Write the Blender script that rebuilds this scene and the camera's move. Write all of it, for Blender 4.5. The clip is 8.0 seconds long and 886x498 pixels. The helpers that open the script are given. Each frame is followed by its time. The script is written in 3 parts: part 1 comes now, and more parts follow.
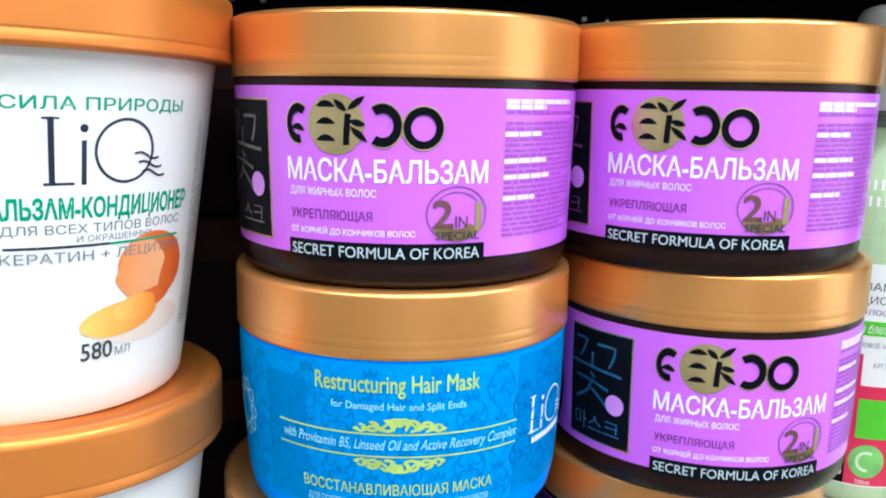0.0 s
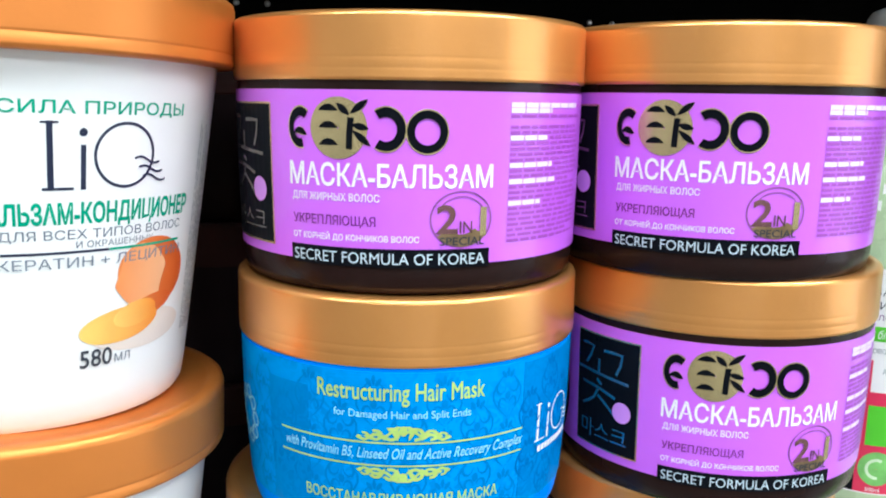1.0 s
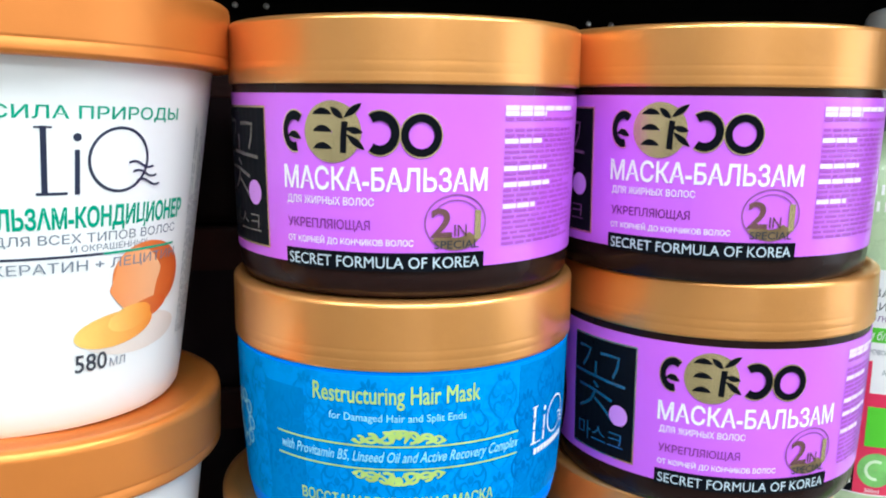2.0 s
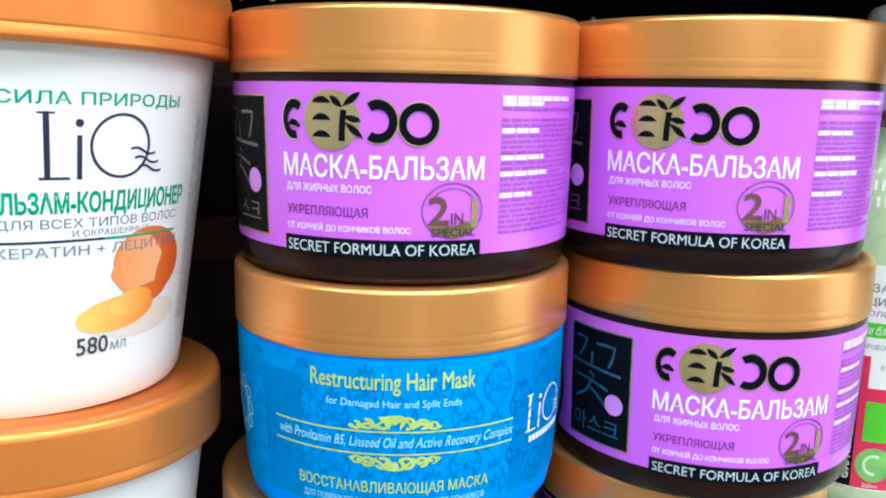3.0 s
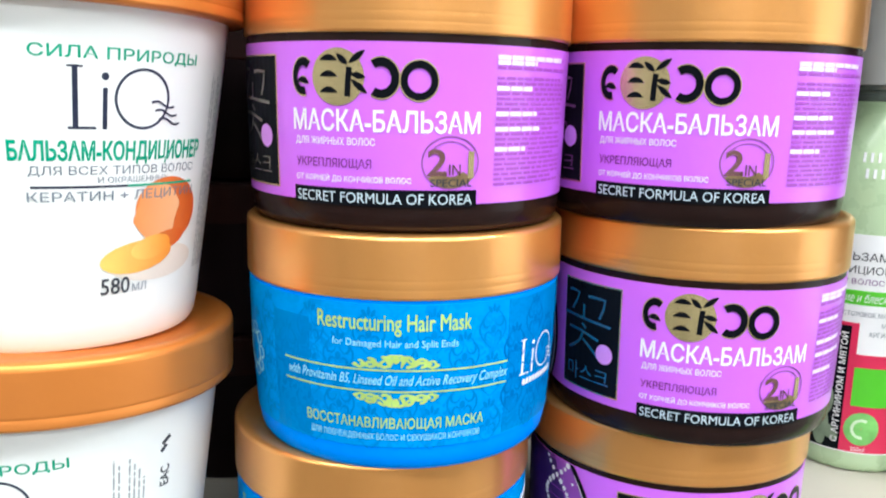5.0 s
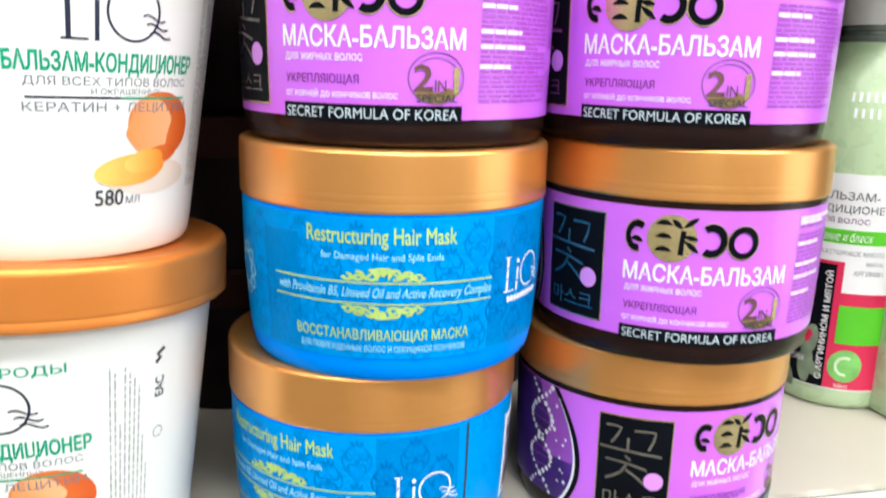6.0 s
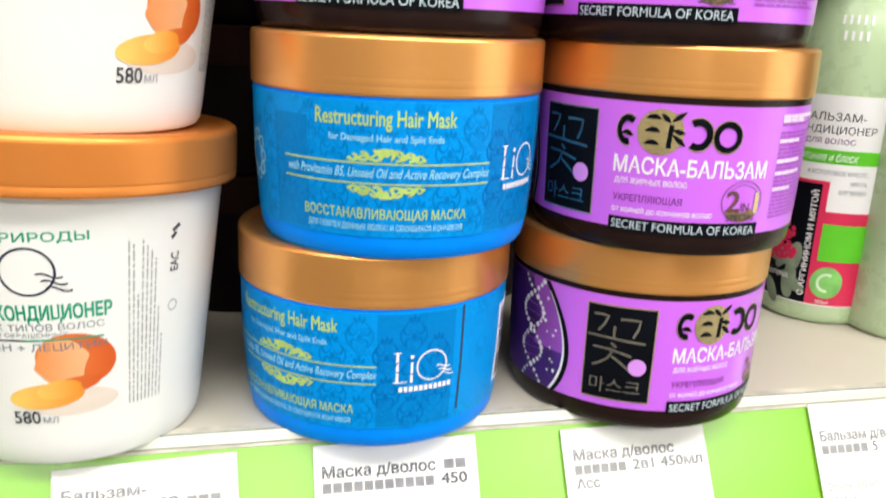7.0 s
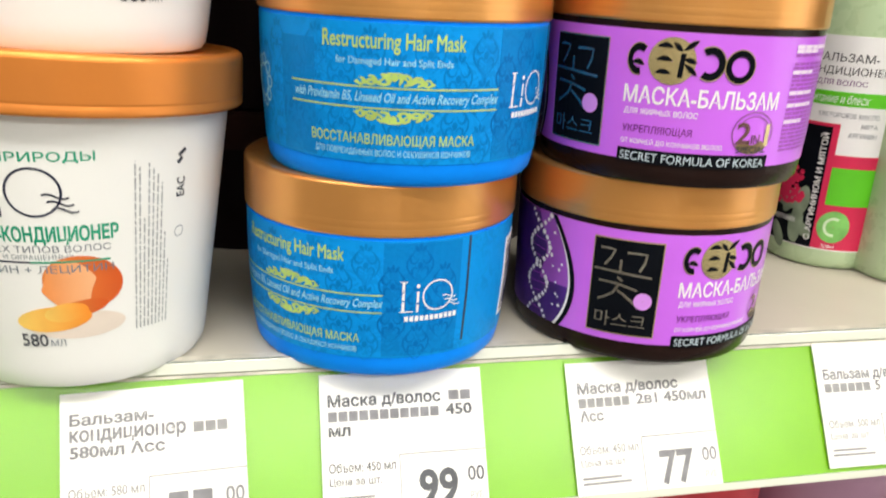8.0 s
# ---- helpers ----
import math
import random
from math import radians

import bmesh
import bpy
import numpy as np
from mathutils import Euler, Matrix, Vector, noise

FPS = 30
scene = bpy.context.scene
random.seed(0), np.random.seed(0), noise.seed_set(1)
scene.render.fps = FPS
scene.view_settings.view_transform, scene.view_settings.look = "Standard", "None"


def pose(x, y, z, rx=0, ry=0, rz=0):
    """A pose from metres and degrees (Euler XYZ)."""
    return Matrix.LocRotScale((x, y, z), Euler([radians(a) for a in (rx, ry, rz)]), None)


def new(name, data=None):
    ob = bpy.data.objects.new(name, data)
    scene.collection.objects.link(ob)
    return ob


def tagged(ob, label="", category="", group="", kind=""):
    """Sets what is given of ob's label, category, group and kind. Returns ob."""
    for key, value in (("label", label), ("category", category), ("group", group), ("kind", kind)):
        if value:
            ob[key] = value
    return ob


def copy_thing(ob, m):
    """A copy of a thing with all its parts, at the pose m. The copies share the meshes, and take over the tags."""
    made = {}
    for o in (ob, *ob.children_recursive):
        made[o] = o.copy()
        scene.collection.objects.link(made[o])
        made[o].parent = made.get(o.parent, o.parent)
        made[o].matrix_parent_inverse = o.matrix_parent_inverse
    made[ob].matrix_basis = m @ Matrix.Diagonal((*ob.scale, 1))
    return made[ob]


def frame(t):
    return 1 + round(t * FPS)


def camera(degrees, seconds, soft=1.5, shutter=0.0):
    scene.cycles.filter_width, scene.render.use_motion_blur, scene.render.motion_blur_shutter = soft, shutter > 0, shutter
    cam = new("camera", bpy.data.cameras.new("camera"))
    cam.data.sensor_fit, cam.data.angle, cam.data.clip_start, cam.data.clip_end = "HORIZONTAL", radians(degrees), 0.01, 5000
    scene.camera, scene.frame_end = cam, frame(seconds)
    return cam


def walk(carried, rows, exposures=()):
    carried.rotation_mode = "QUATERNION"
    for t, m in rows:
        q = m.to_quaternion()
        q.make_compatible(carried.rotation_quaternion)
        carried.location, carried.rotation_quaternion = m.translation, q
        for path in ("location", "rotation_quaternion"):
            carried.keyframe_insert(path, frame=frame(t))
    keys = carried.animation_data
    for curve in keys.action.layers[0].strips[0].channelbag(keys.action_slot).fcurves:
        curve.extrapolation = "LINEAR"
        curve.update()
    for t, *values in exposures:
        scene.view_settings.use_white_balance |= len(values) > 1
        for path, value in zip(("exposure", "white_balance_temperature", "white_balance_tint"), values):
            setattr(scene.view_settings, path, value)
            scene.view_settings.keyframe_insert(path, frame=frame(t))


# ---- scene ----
from mathutils.geometry import delaunay_2d_cdt

cam = camera(56.26, 8.0, soft=2.0, shutter=0.6)
ROWS = [
    (0.0, -0.00486, -0.01643, 0.19258, 79.508, -0.953, -13.591),
    (0.5, -0.00445, -0.01383, 0.19211, 79.688, -0.833, -13.543),
    (1.0, -0.00397, -0.01327, 0.19238, 79.782, -0.883, -13.266),
    (1.5, -0.00323, -0.01332, 0.19322, 79.931, -0.606, -13.290),
    (3.0, -0.00030, -0.01685, 0.19122, 79.621, -1.073, -12.642),
    (3.5, -0.00165, -0.02113, 0.18977, 79.674, -1.126, -12.526),
    (4.0, -0.00335, -0.02640, 0.18833, 79.740, -1.253, -12.696),
    (5.5, 0.00097, -0.03775, 0.17604, 78.331, -1.323, -11.676),
    (6.0, 0.00194, -0.04415, 0.16804, 77.085, -1.526, -11.794),
    (6.5, 0.00029, -0.05789, 0.15896, 75.763, -2.295, -11.409),
    (7.0, -0.00200, -0.06449, 0.14861, 74.301, -2.520, -11.664),
    (7.5, -0.00355, -0.07088, 0.14283, 73.179, -2.755, -11.286),
    (8.0, -0.00313, -0.06636, 0.13804, 71.568, -3.019, -11.280),
]
walk(cam, [(t, pose(*place)) for t, *place in ROWS],
     [(0.0, -0.08, 5650, 4), (3.5, -0.09, 5650, 3), (6.0, 0.05, 6200, 6), (7.0, -0.15, 6600, 8), (8.0, -0.33, 6800, 8)])

# ---- light: ceiling tubes of the shop ----
world = bpy.data.worlds.new("shop_air")
world.use_nodes = True
world.node_tree.nodes["Background"].inputs[0].default_value = (0.9, 0.95, 1.0, 1)
world.node_tree.nodes["Background"].inputs[1].default_value = 0.05
scene.world = world
SHELF_H = 1.2       # shelf height over the shop floor; z = 0 is the shelf top
CEIL = 1.75


def lamp(name, x, y, sx, sy, watts, colour=(1, 0.97, 0.92)):
    data = bpy.data.lights.new(name, "AREA")
    data.shape, data.size, data.size_y, data.energy, data.color = "RECTANGLE", sx, sy, watts, colour
    ob = new(name, data)
    ob.matrix_world = pose(x, y, CEIL - 0.06)
    return ob


LAMPS = [(-1.5, -0.75), (0.0, -0.75), (1.5, -0.75), (-1.1, -2.6), (0.35, -2.6), (1.8, -2.6)]
for lx, ly in LAMPS:
    lamp("ceiling_lamp_light", lx, ly, 1.25, 0.28, 31 + 5 * lx)


# ---- materials ----
def mat(name, colour, rough=0.5, metal=0.0, vary=0.1, scale=40.0, bump=0.0, coat=0.0, bump_scale=400.0, spec=0.5):
    m = bpy.data.materials.new(name)
    m.use_nodes = True
    nt = m.node_tree
    b = nt.nodes["Principled BSDF"]
    b.inputs["Roughness"].default_value = rough
    b.inputs["Metallic"].default_value = metal
    b.inputs["Coat Weight"].default_value = coat
    b.inputs["Coat Roughness"].default_value = 0.08
    b.inputs["Specular IOR Level"].default_value = spec
    tc = nt.nodes.new("ShaderNodeTexCoord")
    n = nt.nodes.new("ShaderNodeTexNoise")
    n.inputs["Scale"].default_value, n.inputs["Detail"].default_value = scale, 6
    nt.links.new(tc.outputs["Object"], n.inputs["Vector"])
    r = nt.nodes.new("ShaderNodeValToRGB")
    r.color_ramp.elements[0].position, r.color_ramp.elements[1].position = 0.3, 0.7
    lo = [c * (1 - vary) for c in colour]
    hi = [min(1, c * (1 + vary * 0.6)) for c in colour]
    r.color_ramp.elements[0].color, r.color_ramp.elements[1].color = (*lo, 1), (*hi, 1)
    nt.links.new(n.outputs["Fac"], r.inputs["Fac"])
    nt.links.new(r.outputs["Color"], b.inputs["Base Color"])
    rr = nt.nodes.new("ShaderNodeMapRange")
    rr.inputs["To Min"].default_value, rr.inputs["To Max"].default_value = max(0.02, rough - 0.06), min(1, rough + 0.06)
    n2 = nt.nodes.new("ShaderNodeTexNoise")
    n2.inputs["Scale"].default_value, n2.inputs["Detail"].default_value = scale * 5, 4
    nt.links.new(tc.outputs["Object"], n2.inputs["Vector"])
    nt.links.new(n2.outputs["Fac"], rr.inputs["Value"])
    nt.links.new(rr.outputs["Result"], b.inputs["Roughness"])
    if bump:
        bn = nt.nodes.new("ShaderNodeBump")
        n3 = nt.nodes.new("ShaderNodeTexNoise")
        n3.inputs["Scale"].default_value = bump_scale
        nt.links.new(tc.outputs["Object"], n3.inputs["Vector"])
        bn.inputs["Strength"].default_value, bn.inputs["Distance"].default_value = bump, 0.0003
        nt.links.new(n3.outputs["Fac"], bn.inputs["Height"])
        nt.links.new(bn.outputs["Normal"], b.inputs["Normal"])
    return m


COPPER = mat("copper_lid_plastic", (0.84, 0.385, 0.110), 0.31, 0.78, 0.06, 30, 0.06, 0.3)
ORANGE_LID = mat("orange_lid_plastic", (0.72, 0.24, 0.045), 0.37, 0.58, 0.06, 30, 0.08)
BROWN = mat("brown_jar_plastic", (0.016, 0.007, 0.006), 0.22, 0, 0.25, 60, spec=0.18)
LILAC = mat("lilac_label", (0.56, 0.13, 0.83), 0.32, 0, 0.05, 25, 0.03, 0.45)
VIOLET = mat("violet_print", (0.06, 0.010, 0.18), 0.35, 0, 0.6, 55)
PLUMSOFT = mat("soft_plum_print", (0.34, 0.06, 0.46), 0.4, 0, 0.1, 80)
ORCHID = mat("orchid_print", (0.30, 0.07, 0.48), 0.38, 0, 0.15, 60)
PLUM = mat("plum_print", (0.16, 0.016, 0.22), 0.4, 0, 0.1, 80)
BLACK = mat("black_print", (0.004, 0.005, 0.008), 0.3, 0, 0.2, 80, spec=0.06)
NAVY = mat("navy_print", (0.016, 0.022, 0.055), 0.35, 0, 0.15, 80)
FOIL = mat("gold_foil", (0.70, 0.57, 0.30), 0.24, 0.85, 0.15, 90)
SEALFOIL = mat("rosy_foil", (0.34, 0.12, 0.36), 0.3, 0.5, 0.3, 160)
SEALGOLD = mat("brown_gold_foil", (0.40, 0.27, 0.14), 0.3, 0.7, 0.4, 160)
DARKFOIL = mat("dark_foil", (0.27, 0.13, 0.14), 0.25, 0.6, 0.5, 160)
SILVERFOIL = mat("grey_foil", (0.46, 0.43, 0.38), 0.22, 0.95, 0.2, 120)
WHITE = mat("white_print", (0.82, 0.82, 0.84), 0.45, 0, 0.03, 60)
PINKISH = mat("pale_lilac_print", (0.64, 0.27, 0.82), 0.45, 0, 0.05, 60)
BLUE = mat("blue_jar_plastic", (0.0, 0.25, 1.0), 0.36, 0, 0.05, 20, 0.03, 0.0, spec=0.06)
GOLDINK = mat("yellow_gold_print", (0.46, 0.64, 0.16), 0.4, 0.1, 0.15, 150)
PALEPINK = mat("near_white_pink_print", (0.80, 0.66, 0.86), 0.45, 0, 0.06, 60)
PALEINK = mat("pale_grey_blue_print", (0.55, 0.66, 0.74), 0.4, 0, 0.1, 80)
SKYINK = mat("pale_blue_print", (0.30, 0.68, 0.88), 0.4, 0, 0.08, 80)
TUB = mat("white_tub_plastic", (0.80, 0.80, 0.79), 0.38, 0, 0.025, 15, 0.05, 0.1)
GREENINK = mat("green_print", (0.0, 0.33, 0.19), 0.4, 0, 0.08, 80)
GREYINK = mat("grey_print", (0.17, 0.20, 0.25), 0.5, 0, 0.15, 80)
SOFTINK = mat("soft_grey_print", (0.36, 0.38, 0.40), 0.5, 0, 0.3, 200)
DARKINK = mat("dark_print", (0.035, 0.04, 0.055), 0.5, 0, 0.2, 80)
EGGSHADE = mat("pale_peach_print", (0.76, 0.66, 0.58), 0.4, 0, 0.06, 70)
MINT = mat("pale_green_bottle_plastic", (0.46, 0.60, 0.37), 0.28, 0, 0.05, 25, 0.03, 0.2)
RED = mat("raspberry_print", (0.66, 0.02, 0.09), 0.35, 0, 0.1, 60)
LIME = mat("bright_green_print", (0.11, 0.56, 0.02), 0.35, 0, 0.08, 60)
SEALGREEN = mat("mid_green_print", (0.20, 0.52, 0.13), 0.35, 0, 0.3, 120)
PALEGREEN = mat("pale_green_print", (0.62, 0.78, 0.55), 0.4, 0, 0.1, 80)
LEAF = mat("leaf_print", (0.20, 0.26, 0.18), 0.4, 0, 0.5, 90)
CAPGREY = mat("white_cap_plastic", (0.68, 0.68, 0.68), 0.4, 0, 0.04, 40)
CLEARGREY = mat("grey_neck_plastic", (0.16, 0.19, 0.17), 0.12, 0, 0.3, 150, 0, 0.5)
SHELF = mat("cream_shelf_paint", (0.54, 0.50, 0.425), 0.42, 0, 0.05, 8, 0.05)
RAIL = mat("clear_rail_plastic", (0.56, 0.58, 0.50), 0.2, 0, 0.04, 30, 0, 0.4)
WORN = mat("scuffed_cream_edge", (0.56, 0.53, 0.45), 0.4, 0, 0.4, 70)
RAILGREEN = mat("green_rail_insert", (0.18, 0.46, 0.010), 0.32, 0, 0.12, 14, 0.03, 0.55)
RAILGREEN.node_tree.nodes["Principled BSDF"].inputs["Coat Roughness"].default_value = 0.24
PAPER = mat("white_tag_paper", (0.84, 0.84, 0.82), 0.55, 0, 0.02, 50, 0.1)
TAGINK = mat("grey_tag_print", (0.09, 0.095, 0.11), 0.6, 0, 0.25, 150)
BARINK = mat("mid_grey_tag_print", (0.22, 0.22, 0.24), 0.6, 0, 0.25, 150)
FAINTINK = mat("faint_tag_print", (0.27, 0.27, 0.28), 0.6, 0, 0.2, 150)
BACK = mat("black_back_panel", (0.003, 0.0028, 0.0028), 0.9, 0, 0.3, 12, spec=0.02)
RIVET = mat("bright_rivet", (0.8, 0.8, 0.78), 0.25, 0.6, 0.05, 200)
WALLP = mat("shop_wall_paint", (0.62, 0.61, 0.58), 0.7, 0, 0.06, 1.5)
FLOORT = mat("shop_floor_tile", (0.24, 0.235, 0.225), 0.35, 0, 0.12, 2)
CEILP = mat("shop_ceiling_panel", (0.75, 0.75, 0.74), 0.8, 0, 0.05, 3)
# Lid and body colours of the back row, darkened to hold its shade.
SHADELID = mat("shade_darkened_lid_plastic", (0.022, 0.006, 0.005), 0.5, 0, 0.3, 60, spec=0.1)
SHADEBROWN = mat("shade_darkened_brown_plastic", (0.009, 0.004, 0.005), 0.4, 0, 0.3, 60, spec=0.08)
MAUVE = mat("mauve_plastic", (0.45, 0.25, 0.38), 0.35, 0, 0.1, 40)
PINKRED = mat("red_plastic", (0.60, 0.05, 0.07), 0.35, 0, 0.1, 40)
GLOW = bpy.data.materials.new("lamp_diffuser")
GLOW.use_nodes = True
GLOW.node_tree.nodes["Principled BSDF"].inputs["Emission Color"].default_value = (1, 0.97, 0.92, 1)
GLOW.node_tree.nodes["Principled BSDF"].inputs["Emission Strength"].default_value = 6.0

# Glow for an unseen panel, added so the lids mirror something bright.
PANEGLOW = GLOW.copy()
PANEGLOW.name = "added_glow_pane"
PANEGLOW.node_tree.nodes["Principled BSDF"].inputs["Emission Color"].default_value = (0.93, 0.97, 1.0, 1)
PANEGLOW.node_tree.nodes["Principled BSDF"].inputs["Emission Strength"].default_value = 1.3


def fade(name, left, right, rough=0.4):
    """A print whose ink runs from one colour to another across its width, with a little grain."""
    m = mat(name, left, rough, 0, 0.12, 90)
    nt = m.node_tree
    b = nt.nodes["Principled BSDF"]
    tc = nt.nodes.new("ShaderNodeTexCoord")
    sep = nt.nodes.new("ShaderNodeSeparateXYZ")
    nt.links.new(tc.outputs["Generated"], sep.inputs[0])
    mix = nt.nodes.new("ShaderNodeMixRGB")
    mix.inputs["Color2"].default_value = (*right, 1)
    nt.links.new(b.inputs["Base Color"].links[0].from_socket, mix.inputs["Color1"])
    nt.links.new(sep.outputs["X"], mix.inputs["Fac"])
    nt.links.new(mix.outputs["Color"], b.inputs["Base Color"])
    return m


EGGSHELL = fade("egg_shell_print", (0.72, 0.22, 0.05), (0.62, 0.09, 0.012))
EGGIN = fade("egg_inside_print", (0.82, 0.27, 0.07), (0.86, 0.46, 0.24))
YOLK = fade("yolk_print", (0.90, 0.60, 0.14), (0.84, 0.27, 0.025))


def damask(name, base, dark, amount):
    """Tone-on-tone ornament: curling darker figures and softer patches on a coloured ground."""
    m = mat(name, base, 0.36, 0, 0.06, 25, 0.02, 0.0, spec=0.08)
    nt = m.node_tree
    b = nt.nodes["Principled BSDF"]
    tc = nt.nodes.new("ShaderNodeTexCoord")
    w = nt.nodes.new("ShaderNodeTexNoise")
    w.inputs["Scale"].default_value, w.inputs["Distortion"].default_value, w.inputs["Detail"].default_value = 210, 2.6, 1.0
    nt.links.new(tc.outputs["Object"], w.inputs["Vector"])
    ramp = nt.nodes.new("ShaderNodeValToRGB")
    e = ramp.color_ramp.elements
    e[0].position, e[1].position = 0.47, 0.53
    e[0].color, e[1].color = (0, 0, 0, 1), (1, 1, 1, 1)
    nt.links.new(w.outputs["Fac"], ramp.inputs["Fac"])
    p = nt.nodes.new("ShaderNodeTexNoise")
    p.inputs["Scale"].default_value = 55
    nt.links.new(tc.outputs["Object"], p.inputs["Vector"])
    pr = nt.nodes.new("ShaderNodeMapRange")
    pr.inputs["From Min"].default_value, pr.inputs["From Max"].default_value = 0.38, 0.62
    pr.inputs["To Min"].default_value, pr.inputs["To Max"].default_value = 0.15 * amount, amount
    nt.links.new(p.outputs["Fac"], pr.inputs["Value"])
    mul = nt.nodes.new("ShaderNodeMath")
    mul.operation = "MULTIPLY"
    nt.links.new(ramp.outputs["Color"], mul.inputs[0])
    nt.links.new(pr.outputs["Result"], mul.inputs[1])
    mix = nt.nodes.new("ShaderNodeMixRGB")
    mix.inputs["Color2"].default_value = (*dark, 1)
    nt.links.new(b.inputs["Base Color"].links[0].from_socket, mix.inputs["Color1"])
    nt.links.new(mul.outputs["Value"], mix.inputs["Fac"])
    nt.links.new(mix.outputs["Color"], b.inputs["Base Color"])
    return m


BLUELABEL = damask("blue_label_film", (0.0, 0.265, 0.74), (0.0, 0.15, 0.46), 0.4)
DAMASKINK = mat("mid_blue_print", (0.0, 0.195, 0.56), 0.36, 0, 0.12, 60, spec=0.08)
DAMASKDEEP = mat("deep_blue_print", (0.0, 0.135, 0.44), 0.36, 0, 0.12, 60, spec=0.08)
BLUEPANEL = damask("blue_label_ornament", (0.0, 0.20, 0.57), (0.0, 0.12, 0.40), 0.5)


# ---- mesh helpers ----
def part(name, bm, material, parent=None, label=""):
    """Links a bmesh as one mesh object, under a thing or a part."""
    me = bpy.data.meshes.new(name)
    bmesh.ops.recalc_face_normals(bm, faces=bm.faces[:])
    bm.to_mesh(me)
    bm.free()
    me.materials.append(material)
    ob = new(name, me)
    ob.parent = parent
    if label:
        ob["label"] = label
    return ob


def smooth(ob, angle=35):
    ob.data.polygons.foreach_set("use_smooth", [True] * len(ob.data.polygons))
    ob.data.set_sharp_from_angle(angle=radians(angle))
    return ob


def lathe(profile, n=96, close=True):
    """A body of revolution round z from (radius, height) pairs."""
    bm = bmesh.new()
    rings = []
    for r, z in profile:
        rings.append([bm.verts.new((r * math.sin(2 * math.pi * i / n), -r * math.cos(2 * math.pi * i / n), z)) for i in range(n)])
    for a, b in zip(rings, rings[1:]):
        for i in range(n):
            bm.faces.new((a[i], a[(i + 1) % n], b[(i + 1) % n], b[i]))
    if close:
        bm.faces.new(rings[0][::-1])
        bm.faces.new(rings[-1])
    return bm


def box(x0, x1, y0, y1, z0, z1, bevel=0.0):
    bm = bmesh.new()
    bmesh.ops.create_cube(bm, size=1, matrix=Matrix.Translation(((x0 + x1) / 2, (y0 + y1) / 2, (z0 + z1) / 2)) @ Matrix.Diagonal((x1 - x0, y1 - y0, z1 - z0, 1)))
    if bevel:
        bmesh.ops.bevel(bm, geom=bm.edges[:], offset=bevel, segments=2, affect="EDGES", profile=0.7)
    return bm


def radius_of(profile):
    """Radius at a height, read from the outside of a lathe profile."""
    zs, rs = [p[1] for p in profile], [p[0] for p in profile]
    return lambda z: float(np.interp(z, zs, rs))


class Round:
    """A curved face: flat drawings given in degrees round the axis and metres of height are laid on it."""
    def __init__(self, profile, lift=0.0):
        self.radius, self.lift = radius_of(profile), lift

    def at(self, a, z, off):
        z += self.lift
        r = self.radius(z) + off
        return (r * math.sin(radians(a)), -r * math.cos(radians(a)), z)

    def unit(self, z):
        return math.degrees(1.0 / self.radius(z))     # degrees in a metre


class Flat:
    """A flat face in the local x-y plane; both coordinates are metres."""
    def at(self, a, z, off):
        return (a, z, off)

    def unit(self, z):
        return 1.0


def sheet(face, a0, a1, z0, z1, off=0.0003, thick=0.0003, na=0, nz=6):
    """A label or patch with a little thickness."""
    na = na or max(2, int(abs(a1 - a0) / 3))
    bm = bmesh.new()
    grid = [[[bm.verts.new(face.at(a0 + (a1 - a0) * i / na, z0 + (z1 - z0) * j / nz, o)) for j in range(nz + 1)] for i in range(na + 1)] for o in (off, off - thick)]
    for o in (0, 1):
        for i in range(na):
            for j in range(nz):
                g = grid[o]
                bm.faces.new((g[i][j], g[i + 1][j], g[i + 1][j + 1], g[i][j + 1]))
    edge = [(i, 0) for i in range(na)] + [(na, j) for j in range(nz)] + [(i, nz) for i in range(na, 0, -1)] + [(0, j) for j in range(nz, 0, -1)]
    for (i, j), (k, l) in zip(edge, edge[1:] + edge[:1]):
        bm.faces.new((grid[0][i][j], grid[0][k][l], grid[1][k][l], grid[1][i][j]))
    return bm


def band(face, left, right, off=0.0005, bm=None):
    """A ribbon between two rows of points (a, z), with enough columns to follow the curve of the face."""
    bm = bm or bmesh.new()
    n = max(1, math.ceil(max(abs(p[0] - q[0]) for p, q in zip(left, right)) / 3))
    cols = [[bm.verts.new(face.at(p[0] + (q[0] - p[0]) * k / n, p[1] + (q[1] - p[1]) * k / n, off)) for p, q in zip(left, right)] for k in range(n + 1)]
    for lv, rv in zip(cols, cols[1:]):
        for i in range(len(lv) - 1):
            bm.faces.new((lv[i], rv[i], rv[i + 1], lv[i + 1]))
    return bm


def stroke(face, pts, width, off=0.0005, bm=None, taper=False):
    """A painted line of some width in metres along points (a, z)."""
    left, right = [], []
    for i, (a, z) in enumerate(pts):
        k = face.unit(z)
        a0, z0 = pts[max(0, i - 1)]
        a1, z1 = pts[min(len(pts) - 1, i + 1)]
        d = Vector(((a1 - a0) / k, z1 - z0))
        d = d.normalized() if d.length else Vector((1, 0))
        w = width / 2 * (math.sin(math.pi * (i + 0.3) / (len(pts) - 0.4)) if taper else 1)
        left.append((a - d.y * w * k, z + d.x * w))
        right.append((a + d.y * w * k, z - d.x * w))
    return band(face, left, right, off, bm)


